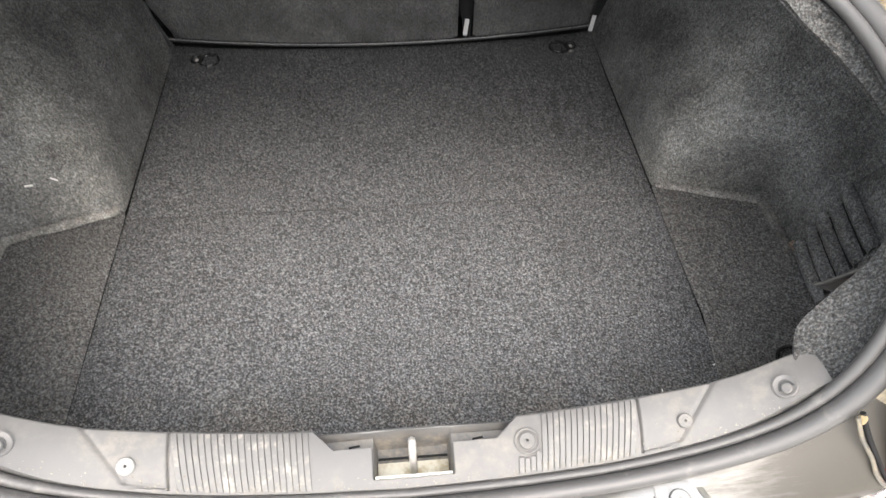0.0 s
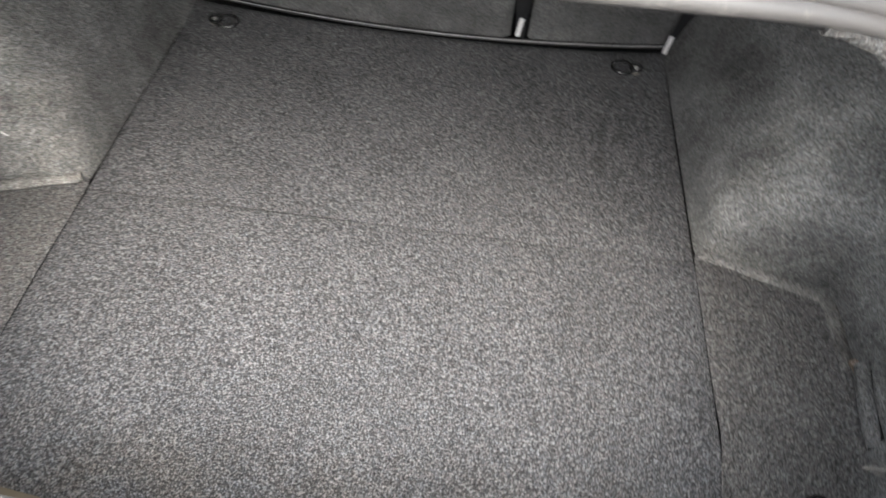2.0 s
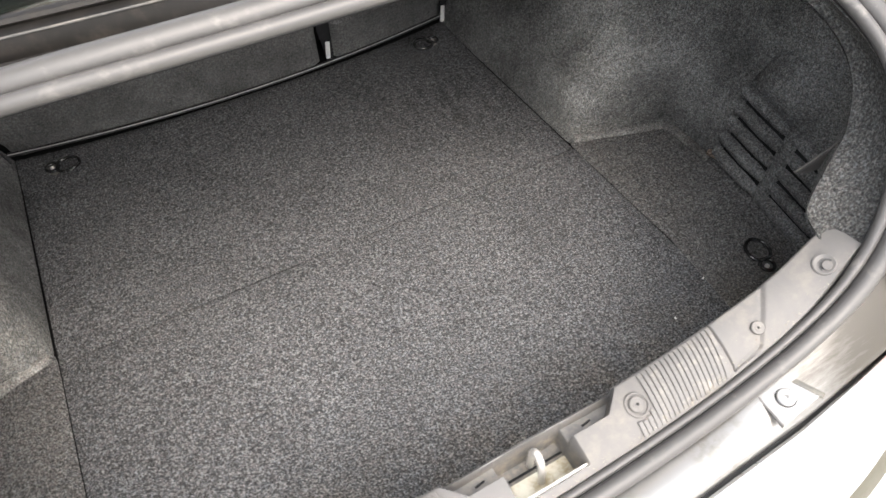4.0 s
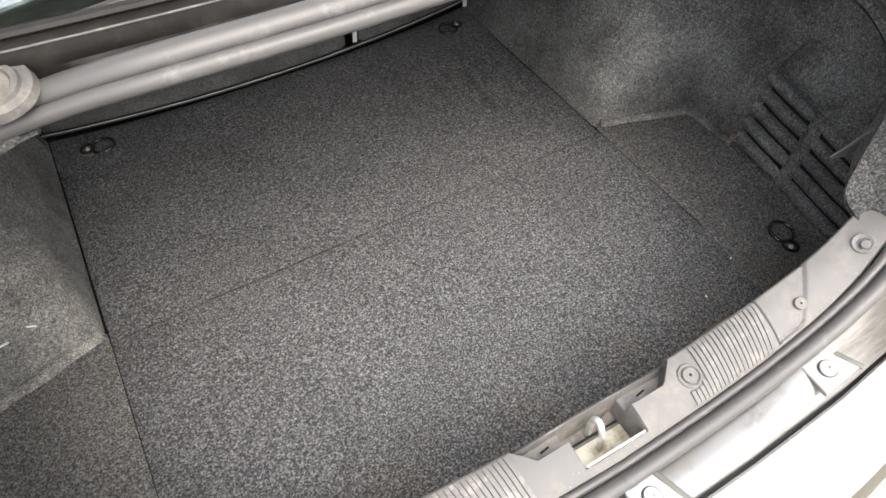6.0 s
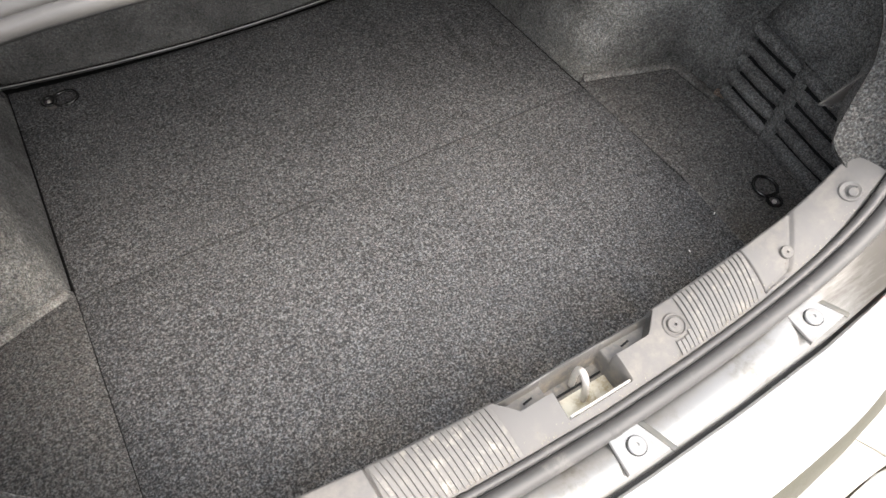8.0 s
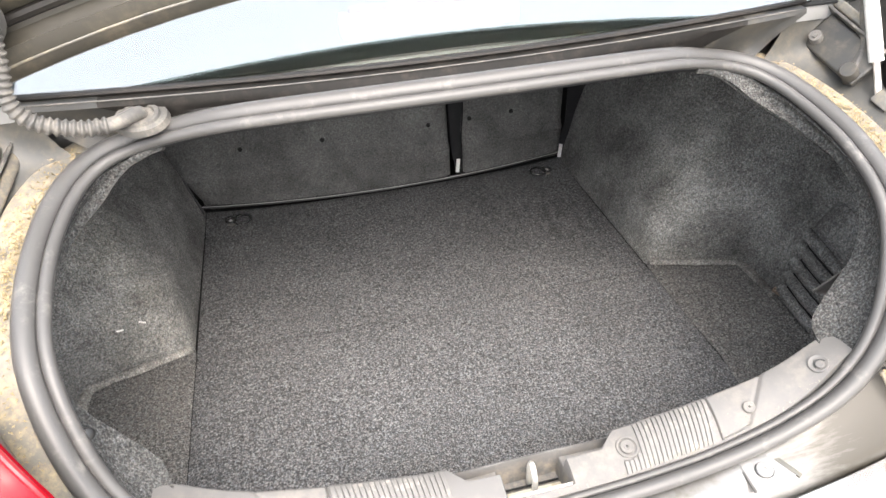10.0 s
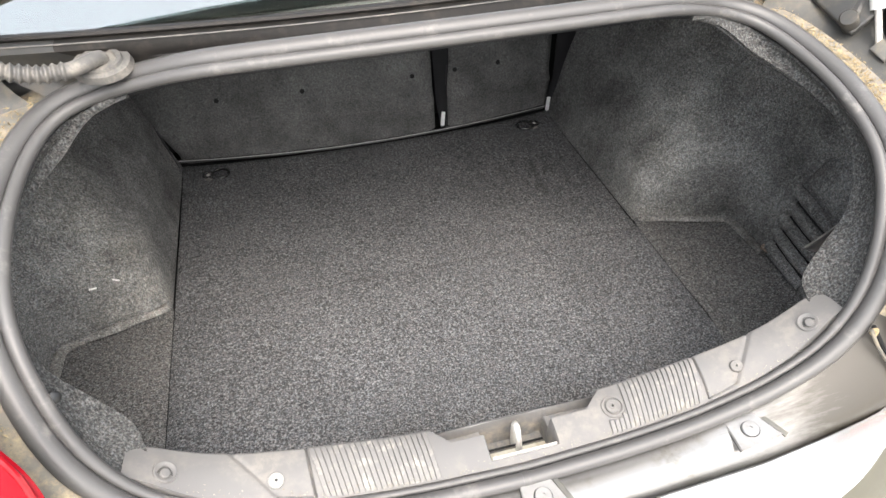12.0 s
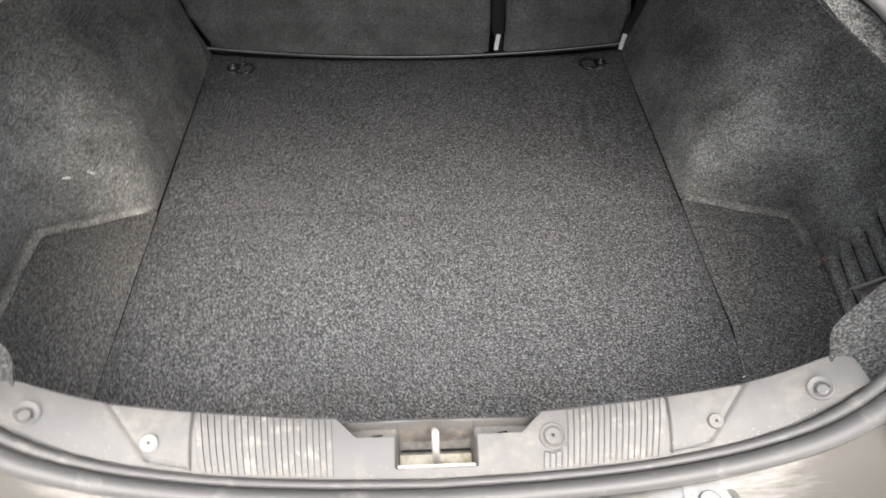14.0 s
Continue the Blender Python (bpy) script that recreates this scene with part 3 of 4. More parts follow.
def fillet(pts, radii, n=8):
    out = [Vector((*pts[0], 0))]
    for i in range(1, len(pts) - 1):
        a, p, b = (Vector((*q, 0)) for q in pts[i - 1:i + 2])
        u, v = (a - p), (b - p)
        r = min(radii[i - 1], u.length * 0.48, v.length * 0.48)
        u.normalize(), v.normalize()
        s, e = p + u * r, p + v * r
        out += [s * (1 - k / n) ** 2 + p * (2 * (k / n) * (1 - k / n)) + e * (k / n) ** 2 for k in range(n + 1)]
    out.append(Vector((*pts[-1], 0)))
    return out


def wall_line(z, s):
    g = lambda ys: interp(z, LEVELS, ys)
    pts = [(g(BACK_X), 0.985), (g(CORNER_X), g(CORNER_Y)), (g(REC_X), g(REC_Y)), (g(REC_X), interp(z, [0.16, 0.21], [0.10, 0.20])), (interp(z, [0.16, 0.21, 0.26], [0.52, g(REC_X) - 0.09, g(REC_X) - 0.09]), interp(z, [0.16, 0.26], [0.055, 0.078])), (interp(z, [0.16, 0.26], [0.33, g(REC_X) - 0.12]), interp(z, [0.16, 0.26], [0.055, 0.070]))]
    line = even(fillet(pts, (0.016 + z * 0.42, 0.018 + z * 0.2, 0.06, 0.04)), 150)
    return [Vector((p.x * s, p.y, z)) for p in line]


RIM = [(0.369, 0.044, 0.250), (0.384, 0.074, 0.259), (0.415, 0.091, 0.290), (0.446, 0.106, 0.325), (0.466, 0.140, 0.366)]
RIM_TOP = {1: [(0.464, 0.190, 0.400), (0.436, 0.252, 0.426), (0.390, 0.300, 0.454), (0.330, 0.306, 0.488)], -1: [(0.4685, 0.197, 0.397), (0.448, 0.269, 0.4195), (0.403, 0.316, 0.4455), (0.350, 0.316, 0.478)]}


def side_trim(s):
    st = thing("side_trim", (0.6 * s, 0.3, 0), "dark needle-felt side lining moulded over the wheel arch" + (" with a slotted air vent" if s > 0 else " with two bits of white lint"), "side lining", "side linings")
    rows = []
    for z in np.linspace(0.0, 0.52, 53):
        line = wall_line(z, s)
        rows.append([p + Vector((0, 0, 0)) + Vector((s, 0.4, 0)) * (0.004 * noise.noise(Vector((p.x * 9, p.y * 9, z * 9)))) * min(1, z * 8) for p in line])
    part("wall_lining", sheet(rows), M["side"], st)
    # side floor with its worn raised edge
    base = wall_line(0.0, s)
    front = sorted(((p.y, abs(p.x)) for p in base if abs(p.x) > 0.435 and p.y > 0.06), key=lambda q: q[0])
    ys_f, xs_f = [q[0] for q in front], [q[1] for q in front]
    rows = []
    for y in np.linspace(0.05 if s > 0 else 0.099, 0.515, 70):
        far = interp(y, ys_f, xs_f) if y < 0.463 else interp(y, [0.463, 0.515], [0.606, 0.4365])
        row = []
        for k in range(25):
            x0 = mat_side(y) + 0.0012 + 0.0016 * step(0.29, 0.25, y) if s > 0 else 0.4327
            x = x0 + (far - x0) * k / 24
            row.append(Vector((x * s, y, (0.0030 if s < 0 else 0.0048) + (0.0038 if s < 0 else 0.0018) * step(0.0, 0.005 if s < 0 else 0.003, x - x0) + 0.0012 * noise.noise(Vector((x * 7 * s, y * 7, 1))) + 0.006 * step(0.03, 0.0, far - x) - (0.012 * step(0.27, 0.15, y) if s > 0 else 0))))
        rows.append(row)
    part("side_floor", thicken(sheet(rows), 0.004, True), M["side_floor"], st)
    worn = [p for p in base if p.y < 0.518 and p.y > (0.352 if s > 0 else 0.16) and abs(p.x) > 0.44]
    path = [p + Vector((-0.004 * s, -0.003, 0.0162 + 0.0012 * noise.noise(p * 30))) for p in worn]
    part("worn_edge", tube(path, 0.0105, 10, flat=0.55, radii=[0.0105 + 0.0025 * noise.noise(p * 22) for p in path]), M["ridge"], st, "worn paler fold along the floor edge")
    # flap between the rim and the seal
    rim = even(spline([(p[0] * s, p[1], p[2]) for p in RIM + RIM_TOP[s]], 10), 60)
    hl = [p for p in half_line if p.z > 0.247 and not (p.x < (0.295 if s > 0 else 0.330) and p.z > 0.49)]
    sl = even([Vector((p.x * s, p.y, p.z)) + Vector((p.x * s * 0.5, (p.y - 0.15) * 1.7, 0)).normalized() * 0.010 + Vector((0, 0, -0.009)) for p in hl], 60)
    rim = [a.lerp(b, step(47, 59, u)) for u, (a, b) in enumerate(zip(rim, sl))]
    rows = []
    for k in range(9):
        f = k / 8
        rows.append([a.lerp(b, f) + Vector((0.010 * s, 0, -0.003)) * (math.sin(math.pi * f) * math.sin(math.pi * u / 59) ** 0.5) + Vector((0, 0, 0.0012 * noise.noise(a * 40 + Vector((f * 3, 0, 0))))) for u, (a, b) in enumerate(zip(rim, sl))])
    part("opening_flap", thicken(sheet(rows), 0.004), M["flap"], st, "speckled carpet flap edging the opening, darker than the lining")
    back = [a + Vector((0.05 * s, 0.03, -0.005)) * (1 - step(47, 59, u)) for u, a in enumerate(rim)]
    part("flap_return", sheet([[a + Vector((0.001 * s, 0.002, -0.003)) for a in rim], back]), M["side"], st)
    m = look(Vector((0.424 * s, 0.057, 0.338)), Vector((0.424 * s + 0.3 * s, 0.30, 0.10)))
    if s < 0:
        part("push_clip", lathe([(0, 0.006), (0.0045, 0.0056), (0.0058, 0.0045), (0.0062, -0.004)], m), M["black"], st, "round dark push clip")
    return st


side_left, side_right = side_trim(-1), side_trim(1)
for x, y, z, a in ((-0.5205, 0.4745, 0.116, 20), (-0.487, 0.4835, 0.118, -15)):
    part("lint", block((0.011, 0.0015, 0.0030), pose(x, y - 0.002, z, 10, 12, a), 0.0006), M["lint"], side_left, "scrap of white lint")
# vent slats on the right-hand lining, five rows each side of a rib
rec = lambda z: interp(z, LEVELS, REC_X)
def vent_z(i, y):
    return 0.0375 + 0.0293 * i - (0.345 - y) * 0.17


# Flat near-black sheet gives the shade between the slats; no real hollow behind.
part("vent_shade_sheet", sheet([[Vector((rec(max(0, vent_z(i, y))) - 0.005, y, vent_z(i, y))) for y in np.linspace(0.338, 0.115, 6)] for i in np.linspace(-0.3, 4.2, 8)]), M["void"], side_right)
for i in range(5):
    for a, b in ((0.349, 0.250), (0.237, 0.118)):
        line = []
        for k in range(9):
            y = a + (b - a) * k / 8
            z = vent_z(i, y)
            line.append(Vector((rec(max(0, z)) - 0.007 - 0.003 * math.sin(math.pi * k / 8), y, z + 0.0010 * noise.noise(Vector((k * 0.7, i, a * 9))))))
        rows = []
        for k, p in enumerate(line):
            h = 0.0104 * (1 + 0.07 * noise.noise(Vector((k * 0.9, i * 3.1, a * 7)))) * (0.86 if k in (0, 8) else 1.0)
            rows.append([p + Vector((dx + 0.0006 * noise.noise(Vector((k, i, dz * 2))), 0, dz * h)) for dx, dz in ((0.006, -1.0), (0.000, -0.97), (-0.0042, -0.80), (-0.0068, -0.42), (-0.0076, 0.0), (-0.0068, 0.42), (-0.0042, 0.80), (0.000, 0.97), (0.006, 1.0))])
        part("vent_slat", thicken(sheet(rows), 0.002), M["side"], side_right)
part("vent_rib", thicken(sheet([[Vector((rec(max(0, vent_z(i, y))) - 0.0045 - 0.004 * math.sin(math.pi * (0.254 - y) / 0.022), y, vent_z(i, y))) for y in np.linspace(0.254, 0.232, 7)] for i in np.linspace(-0.4, 4.4, 24)]), 0.002), M["side"], side_right)
rows = []
for u in np.linspace(0, 1, 11):
    row = []
    for v in np.linspace(0, 1, 11):
        e = min(1.0, min(u, 1 - u, v, 1 - v) * 3.6)
        y = 0.348 - 0.115 * u - 0.022 * v
        z = 0.171 + 0.062 * v - 0.016 * u
        row.append(Vector((rec(z) + 0.001 - 0.013 * math.sqrt(e * (2 - e)), y, z)))
    rows.append(row)
part("moulded_pad", sheet(rows), M["side"], side_right)
part("torn_patch", block((0.016, 0.030, 0.012), pose(0.612, 0.350, 0.022, 0, 35, 20), 0.005, 3), M["fray"], side_right, "frayed tan tear at the vent's corner")

# strap hook by the vent
strap = thing("retaining_strap", (0.5, 0.15, 0.2), "curved dark grey plastic retaining strap by the vent", "strap")
line = spline([(0.455, 0.100, 0.330), (0.448, 0.106, 0.308), (0.440, 0.114, 0.285), (0.432, 0.121, 0.265), (0.426, 0.126, 0.252)], 6)
rows = []
for w in np.linspace(0.0, 1.0, 7):
    rows.append([p + Vector((0.026, 0.000, -0.020)) * w * math.sqrt(min(1.0, 0.15 + i / 8)) + Vector((0, 0.004, 0)) * math.sin(w * 3) for i, p in enumerate(reversed(line))])
part("band", thicken(sheet(rows), 0.0018), M["rubber"], strap)
# Separate rim tube stands in for the lit edge of the band.
part("edge", tube(line, 0.0014, 8), M["cable"], strap, "thin grey rim, added for the band's lit edge")

# ---- seat backs, parcel shelf, gaps ----
bench = thing("rear_bench", (0, 0.98, 0.02), "split rear bench seen from the boot, charcoal carpeted backrests", "rear seat")


def seat_back(x0, x1, label, grow0=0.0, grow1=0.0):
    rows = []
    for z in np.concatenate([np.linspace(0.006, 0.09, 10), np.linspace(0.10, 0.52, 22)]):
        row = []
        ex0, ex1 = x0 - grow0 * max(0, z - 0.02), x1 + grow1 * z
        for x in np.linspace(ex0, ex1, 40):
            e = min(x - ex0, ex1 - x)
            y = seat_y(x) + 0.010 + 0.012 * step(0.075, 0.10, z) + 0.10 * max(0, z - 0.09) + 0.010 * (1 - step(0, 0.012, e)) - 0.004 * math.exp(-((z - 0.082) / 0.007) ** 2)
            row.append(Vector((x, y + 0.0015 * noise.noise(Vector((x * 8, z * 8, 2))), z)))
        rows.append(row)
    return part("backrest", thicken(sheet(rows), -0.01), M["seat"], bench, label)


sb_l = seat_back(-0.435, 0.150, "wide charcoal carpeted backrest", 0.50)
sb_r = seat_back(0.182, 0.440, "narrow charcoal carpeted backrest", 0.0, 0.06)
for x, owner in ((-0.328, sb_l), (-0.145, sb_l), (0.102, sb_l), (0.203, sb_r), (0.309, sb_r)):
    y = seat_y(x) + 0.0255
    part("clip_hole", lathe([(0, 0.0012), (0.0048, 0.0012), (0.0056, -0.002)], pose(x, y - 0.0, 0.143, 84), 12), M["void"], owner, "small black fixing hole")
# Added panel closes the boot so no light enters past the seats.
tagged(as_object("wall_front", block((1.5, 0.03, 0.8), pose(0, 1.10, 0.3), 0), M["void"]), "near-black panel added behind the seat backs to close the boot", "wall", kind="structure")
edge = thing("mat_edge_strip", (0, 0.94, 0.02), "black rubber edging with a thin pale piping along the seat backs", "edge strip")
line = [Vector((x, seat_y(x) - 0.001, 0.0062 + 0.012 * (abs(x) / 0.44) ** 2)) for x in np.linspace(-0.438, 0.440, 50)]
part("rubber_edge", tube([p + Vector((0, 0.005, -0.001)) for p in line], 0.0042, 8), M["black"], edge)
part("pale_piping", tube([p + Vector((0, -0.001, 0.0035)) for p in line], 0.0011, 8), M["piping"], edge)


def belt(line, widths, label, chrome):
    """A webbing strap along line (x, depth behind the seat's edge, z), with half its width at each point."""
    b = thing("seat_latch_strap", (line[0][0], 0.97, 0.02), label, "seat latch strap", "latch straps")
    pts = spline([(x, seat_y(x) + d, z) for x, d, z in line], 6)
    heights = [p[2] for p in line]
    rows = []
    for k in np.linspace(-1, 1, 7):
        rows.append([p + Vector((k * interp(p.z, heights, widths), 0.003 * k * k + 0.002 * math.sin(p.z * 50 + k), 0)) for p in pts])
    part("webbing", thicken(sheet(rows), 0.003), M["webbing"], b)
    part("stitched_hem", tube([p + Vector((0.8 * interp(p.z, heights, widths), 0.0005, 0)) for p in pts], 0.0011, 6), M["black"], b)
    c = Vector(chrome)
    tab = part("chrome_tab", block((0.0090, 0.004, 0.034), pose(c.x, c.y, c.z, -8, 8, 0), 0.0016, 3), M["chrome"], b, "bright chrome tab")
    part("tab_slot", block((0.0042, 0.0046, 0.006), pose(c.x - 0.0016, c.y, c.z - 0.012, -8, 8, 0), 0.001), M["void"], tab)


belt([(0.168, 0.002, 0.012), (0.166, 0.002, 0.05), (0.163, 0.004, 0.10), (0.166, 0.010, 0.18), (0.166, 0.028, 0.36), (0.166, 0.038, 0.5)], [0.006, 0.009, 0.012, 0.017, 0.019, 0.019], "black strap with a chrome tab in the seat split", (0.164, seat_y(0.166) - 0.004, 0.040))
belt([(0.439, 0.000, 0.012), (0.447, 0.001, 0.05), (0.458, 0.003, 0.09), (0.473, 0.006, 0.17), (0.481, 0.014, 0.22), (0.490, 0.030, 0.40)], [0.007, 0.010, 0.012, 0.022, 0.025, 0.026], "wide black strap with a chrome tab at the seat edge", (0.432, seat_y(0.43) - 0.010, 0.030))
gl = thing("seat_edge_gasket", (-0.44, 0.98, 0.02), "thin black gasket at the outer edge of the seat back", "gasket")
part("gasket_lip", tube(spline([(-0.438, 0.965, 0.012), (-0.446, 0.971, 0.04), (-0.455, 0.977, 0.07), (-0.464, 0.984, 0.10)], 6), 0.0026, 8), M["black"], gl)
# ceiling of the boot
# Hardly seen; its pale grey is set to bounce light onto the seat backs.
tagged(as_object("ceiling", block((1.42, 0.76, 0.02), pose(0, 0.735, 0.535), 0.002), M["shelf"]), "underside of the parcel shelf, kept pale grey to bounce light", "ceiling", kind="structure")

tagged(as_object("shelf_top", block((1.40, 0.74, 0.003), pose(0, 0.722, 0.5470), 0.001), M["void"]), "black carpeted top of the parcel shelf", "parcel shelf", kind="structure")

# ---- tie-down rings ----
def tie_down():
    t = thing("tie_down_ring", (0, 0, 0), "small black steel lashing ring hinged on a round eyelet", "lashing ring", "lashing rings")
    part("base", lathe([(0, 0.0022), (0.0085, 0.0022), (0.0095, 0.0006), (0.0095, -0.005)], pose(-0.023, 0, 0), 24), M["cable"], t, "dull grey fixing plate")
    eye = [Vector((-0.023 + 0.0105 * math.cos(a), 0.0105 * math.sin(a), 0.0045)) for a in np.linspace(0, math.tau, 25)[:-1]]
    part("eyelet", tube(eye, 0.0026, 8, closed=True), M["ring"], t, "glossy black eyelet rim")
    part("rivet", lathe([(0, 0.0062), (0.0022, 0.0058), (0.0034, 0.0042), (0.0038, 0.002)], pose(-0.0235, 0, 0), 14), M["metal"], t, "dull steel rivet head")
    d = spline([(-0.0115, -0.012, 0.0075), (0.001, -0.0178, 0.0085), (0.0155, -0.0148, 0.0095), (0.0245, 0, 0.010), (0.0155, 0.0148, 0.0095), (0.001, 0.0178, 0.0085), (-0.0115, 0.012, 0.0075), (-0.0135, 0, 0.0075), (-0.0115, -0.012, 0.0075)], 6)[:-1]
    part("ring", tube(d, 0.0026, 10, closed=True), M["ring"], t, "glossy black D-shaped ring")
    return t


first = tie_down()
first.matrix_basis = pose(-0.353, 0.901, 0.0135, 0, 0, -22)
copy_thing(first, pose(0.353, 0.903, 0.0135, 0, 0, -159))
copy_thing(first, pose(0.5285, 0.167, -0.0020, 0, 0, 77))
copy_thing(first, pose(-0.534, 0.158, 0.0082, 0, 0, 116))

# ---- car body round the opening ----
body = thing("car_body", (0, 0.2, -0.45), "silver saloon tail with a dusty gutter round its open boot", "car")


LAMP_EDGE = [(0.438, -0.058, 0.208), (0.427, -0.056, 0.265), (0.420, -0.050, 0.315), (0.424, -0.038, 0.360), (0.445, -0.020, 0.400), (0.490, 0.030, 0.430), (0.560, 0.11, 0.445)]


n = len(LOOP)
sill_i = [i for i in range(n) if LOOP[i].y < 0.03 and LOOP[i].z < 0.30]


def lip_out(x):
    a = abs(x)
    return Vector((x, interp(a, [0, 0.12, 0.266, 0.37, 0.43], [-0.084, -0.083, -0.077, -0.068, -0.062]), interp(a, [0, 0.12, 0.266, 0.37, 0.43], [0.167, 0.168, 0.170, 0.181, 0.200])))


# rear panel lip below the seal
def lip_point(i, f, h=0.0):
    a = LOOP[i] + outward(i)[0] * lobe(LOOP[i], 0.0225, 0.028) + outward(i)[1] * -0.004
    b = lip_out(LOOP[i].x * 1.10)
    return a.lerp(b, f) + Vector((0, 0, h + 0.005 * math.sin(math.pi * min(1, f))))


rows = [[LOOP[i] + outward(i)[0] * 0.010 + outward(i)[1] * -0.016 for i in sill_i]]
rows += [[lip_point(i, f) for i in sill_i] for f in (0.0, 0.04, 0.2, 0.4, 0.6, 0.8, 0.94)]
rows += [[lip_out(LOOP[i].x * 1.10) + Vector((0, dy, dz)) for i in sill_i] for dy, dz in ((0.0, -0.002), (-0.001, -0.008), (0.0, -0.05))]
part("rear_panel", sheet(rows), M["lip"], body, "silver painted lip, grime and a dark reflection painted towards its ends")
# side gutters and quarters
for s in (-1, 1):
    ids = [i for i in range(n) if LOOP[i].x * s > 0 and LOOP[i].z > 0.272 and not (LOOP[i].z > 0.49 and abs(LOOP[i].x) < 0.36)]
    if s > 0:
        ids = sorted(ids)
    def ledge(i):
        return interp(LOOP[i].z, [0.28, 0.36, 0.43], [0.050, 0.060, 0.082])
    part("flange", sheet([[LOOP[i] + outward(i)[0] * (d + f * ledge(i)) + outward(i)[1] * h for i in ids] for d, f, h in ((0.012, 0, -0.014), (0.030, 0, -0.004), (0.036, 0, -0.003), (-0.008, 1, -0.006), (-0.002, 1, -0.009), (0.002, 1, -0.022))]), M["ledge"], body, "sandy dusted flange beside the seal")
    rim_i = [i for i in ids if LOOP[i].z < 0.415]
    rim_i.sort(key=lambda i: LOOP[i].z)
    ra = even([LOOP[i] + outward(i)[0] * ledge(i) + outward(i)[1] * -0.012 for i in rim_i], 30)
    rb = even(mirror(spline(LAMP_EDGE, 6)[:27], s), 30)
    part("lamp_pocket", sheet([[a.lerp(b, f) + Vector((0, 0, -0.010 * math.sin(math.pi * f))) for a, b in zip(ra, rb)] for f in np.linspace(0, 1, 8)]), M["pocket"], body, "dusty panel between flange and lamp, shade put into its paint")
    ids = [i for i in ids if LOOP[i].z > 0.405]
    q = []
    for d, h in ((0.060, -0.012), (0.064, -0.026), (0.080, -0.030), (0.110, -0.028), (0.135, -0.018), (0.142, 0.0)):
        row = []
        for i in ids:
            o, u = outward(i)
            w = interp(LOOP[i].z, [0.22, 0.32, 0.42], [0.25, 0.35, 1.0])
            dd = 0.060 + (d - 0.060) * w
            side = Vector((s, min(0.15, o.y), 0)).normalized()
            row.append(LOOP[i] + o * (ledge(i) - 0.002) + side * (dd - 0.060) * 0.8 + u * h)
        q.append(row)
    part("gutter", sheet(q), M["paint_dirty_shade"], body, "grimy drain gutter, its shade put into darker paint")
    keep = [k for k, i in enumerate(ids) if abs(outward(i)[0].x) > 0.6]
    last = [q[-1][k] for k in keep]
    rows = []
    for d, h in ((-0.002, -0.03), (0.0, 0.0), (0.012, 0.004), (0.06, 0.0), (0.10, -0.03), (0.12, -0.10), (0.12, -0.5)):
        row = []
        for i, p in zip([ids[k] for k in keep], last):
            w = interp(LOOP[i].z, [0.22, 0.36, 0.43], [0.05, 0.12, 1.0])
            v = p + Vector((s * d * w, 0, h if h < -0.2 or d < 0 else h * w))
            if LOOP[i].z > 0.39 and h < -0.02:
                v.x = s * max(abs(v.x), 0.69)
            row.append(v)
        rows.append(row)
    part("quarter_panel", sheet(rows), M["flange"], body)
# header between seal and glass
ids = [i for i in range(n) if LOOP[i].z > 0.47 and LOOP[i].y > 0.2]
order = sorted(ids, key=lambda i: LOOP[i].x)
order = [i for i in order if not (abs(LOOP[i].x) > 0.37 and LOOP[i].y < 0.305)]


def glass_line(x):
    return Vector((x, 0.327 + 0.10 * x * x, 0.543 + 0.03 * x * x))


in_ring, out_ring = ring(0.012, -0.014), ring(0.034, -0.006)
rows = [[in_ring[i] for i in order], [out_ring[i] for i in order]]
xs_g = [LOOP[i].x * 1.22 for i in order]
rows += [[rows[1][k].lerp(glass_line(x), 0.5) + Vector((0, 0, -0.006)) for k, x in enumerate(xs_g)], [glass_line(x) + Vector((0, -0.014, -0.007)) for x in xs_g], [glass_line(x) + Vector((0, -0.012, -0.001)) for x in xs_g], [glass_line(x) for x in xs_g], [glass_line(x) + Vector((0, 0.02, 0.0)) for x in xs_g]]
ends = [k for k, x in enumerate(xs_g) if abs(x) < 0.40]
part("header_panel", sheet([r[ends[0]:ends[-1] + 1] for r in rows]), M["header"], body, "black painted header under the rear window")
for a, b in ((0, ends[0] + 1), (ends[-1], len(xs_g))):
    part("header_corner", sheet([r[a:b] for r in rows]), M["hinge"], body, "dusty dark grey painted corner of the header")
# Paler tube puts in the highlight along the header's edge.
part("header_lip", tube([glass_line(x) + Vector((0, -0.013, 0.000)) for x in np.linspace(-0.47, 0.47, 40)], 0.0009, 8), M["cable"], body, "thin paler tube for the highlight on the header's edge")
part("window_gasket", tube([glass_line(x) + Vector((0, 0.004, 0.003)) for x in np.linspace(-0.49, 0.49, 40)], 0.0055, 8, flat=0.7), M["header"], body)
def pane_point(x, f):
    return glass_line(x) + Vector((-x * 0.29 * f, f, 0.004 + 0.62 * f - 0.10 * f * f - 0.20 * x * x * f))


pane = part("rear_window", thicken(sheet([[pane_point(x, 0.62 * k / 23) for x in np.linspace(-0.50, 0.50, 40)] for k in range(24)]), 0.004, True), M["glass"], body, "dark green tinted rear window reflecting the sky")
pane.visible_shadow = False
for s in (-1, 1):
    rows = []
    for k in range(2, 16):
        f = k / 15
        a = pane_point(0.50, 0.62 * f)
        rows.append([Vector(((a.x + d) * s, a.y - 0.01, a.z + h)) for d, h in ((-0.004, 0.006), (0.02, 0.008), (0.06, -0.01), (0.10, -0.04), (0.17, -0.10), (0.28, -0.2))])
    part("roof_pillar", sheet(rows), M["paint"], body)
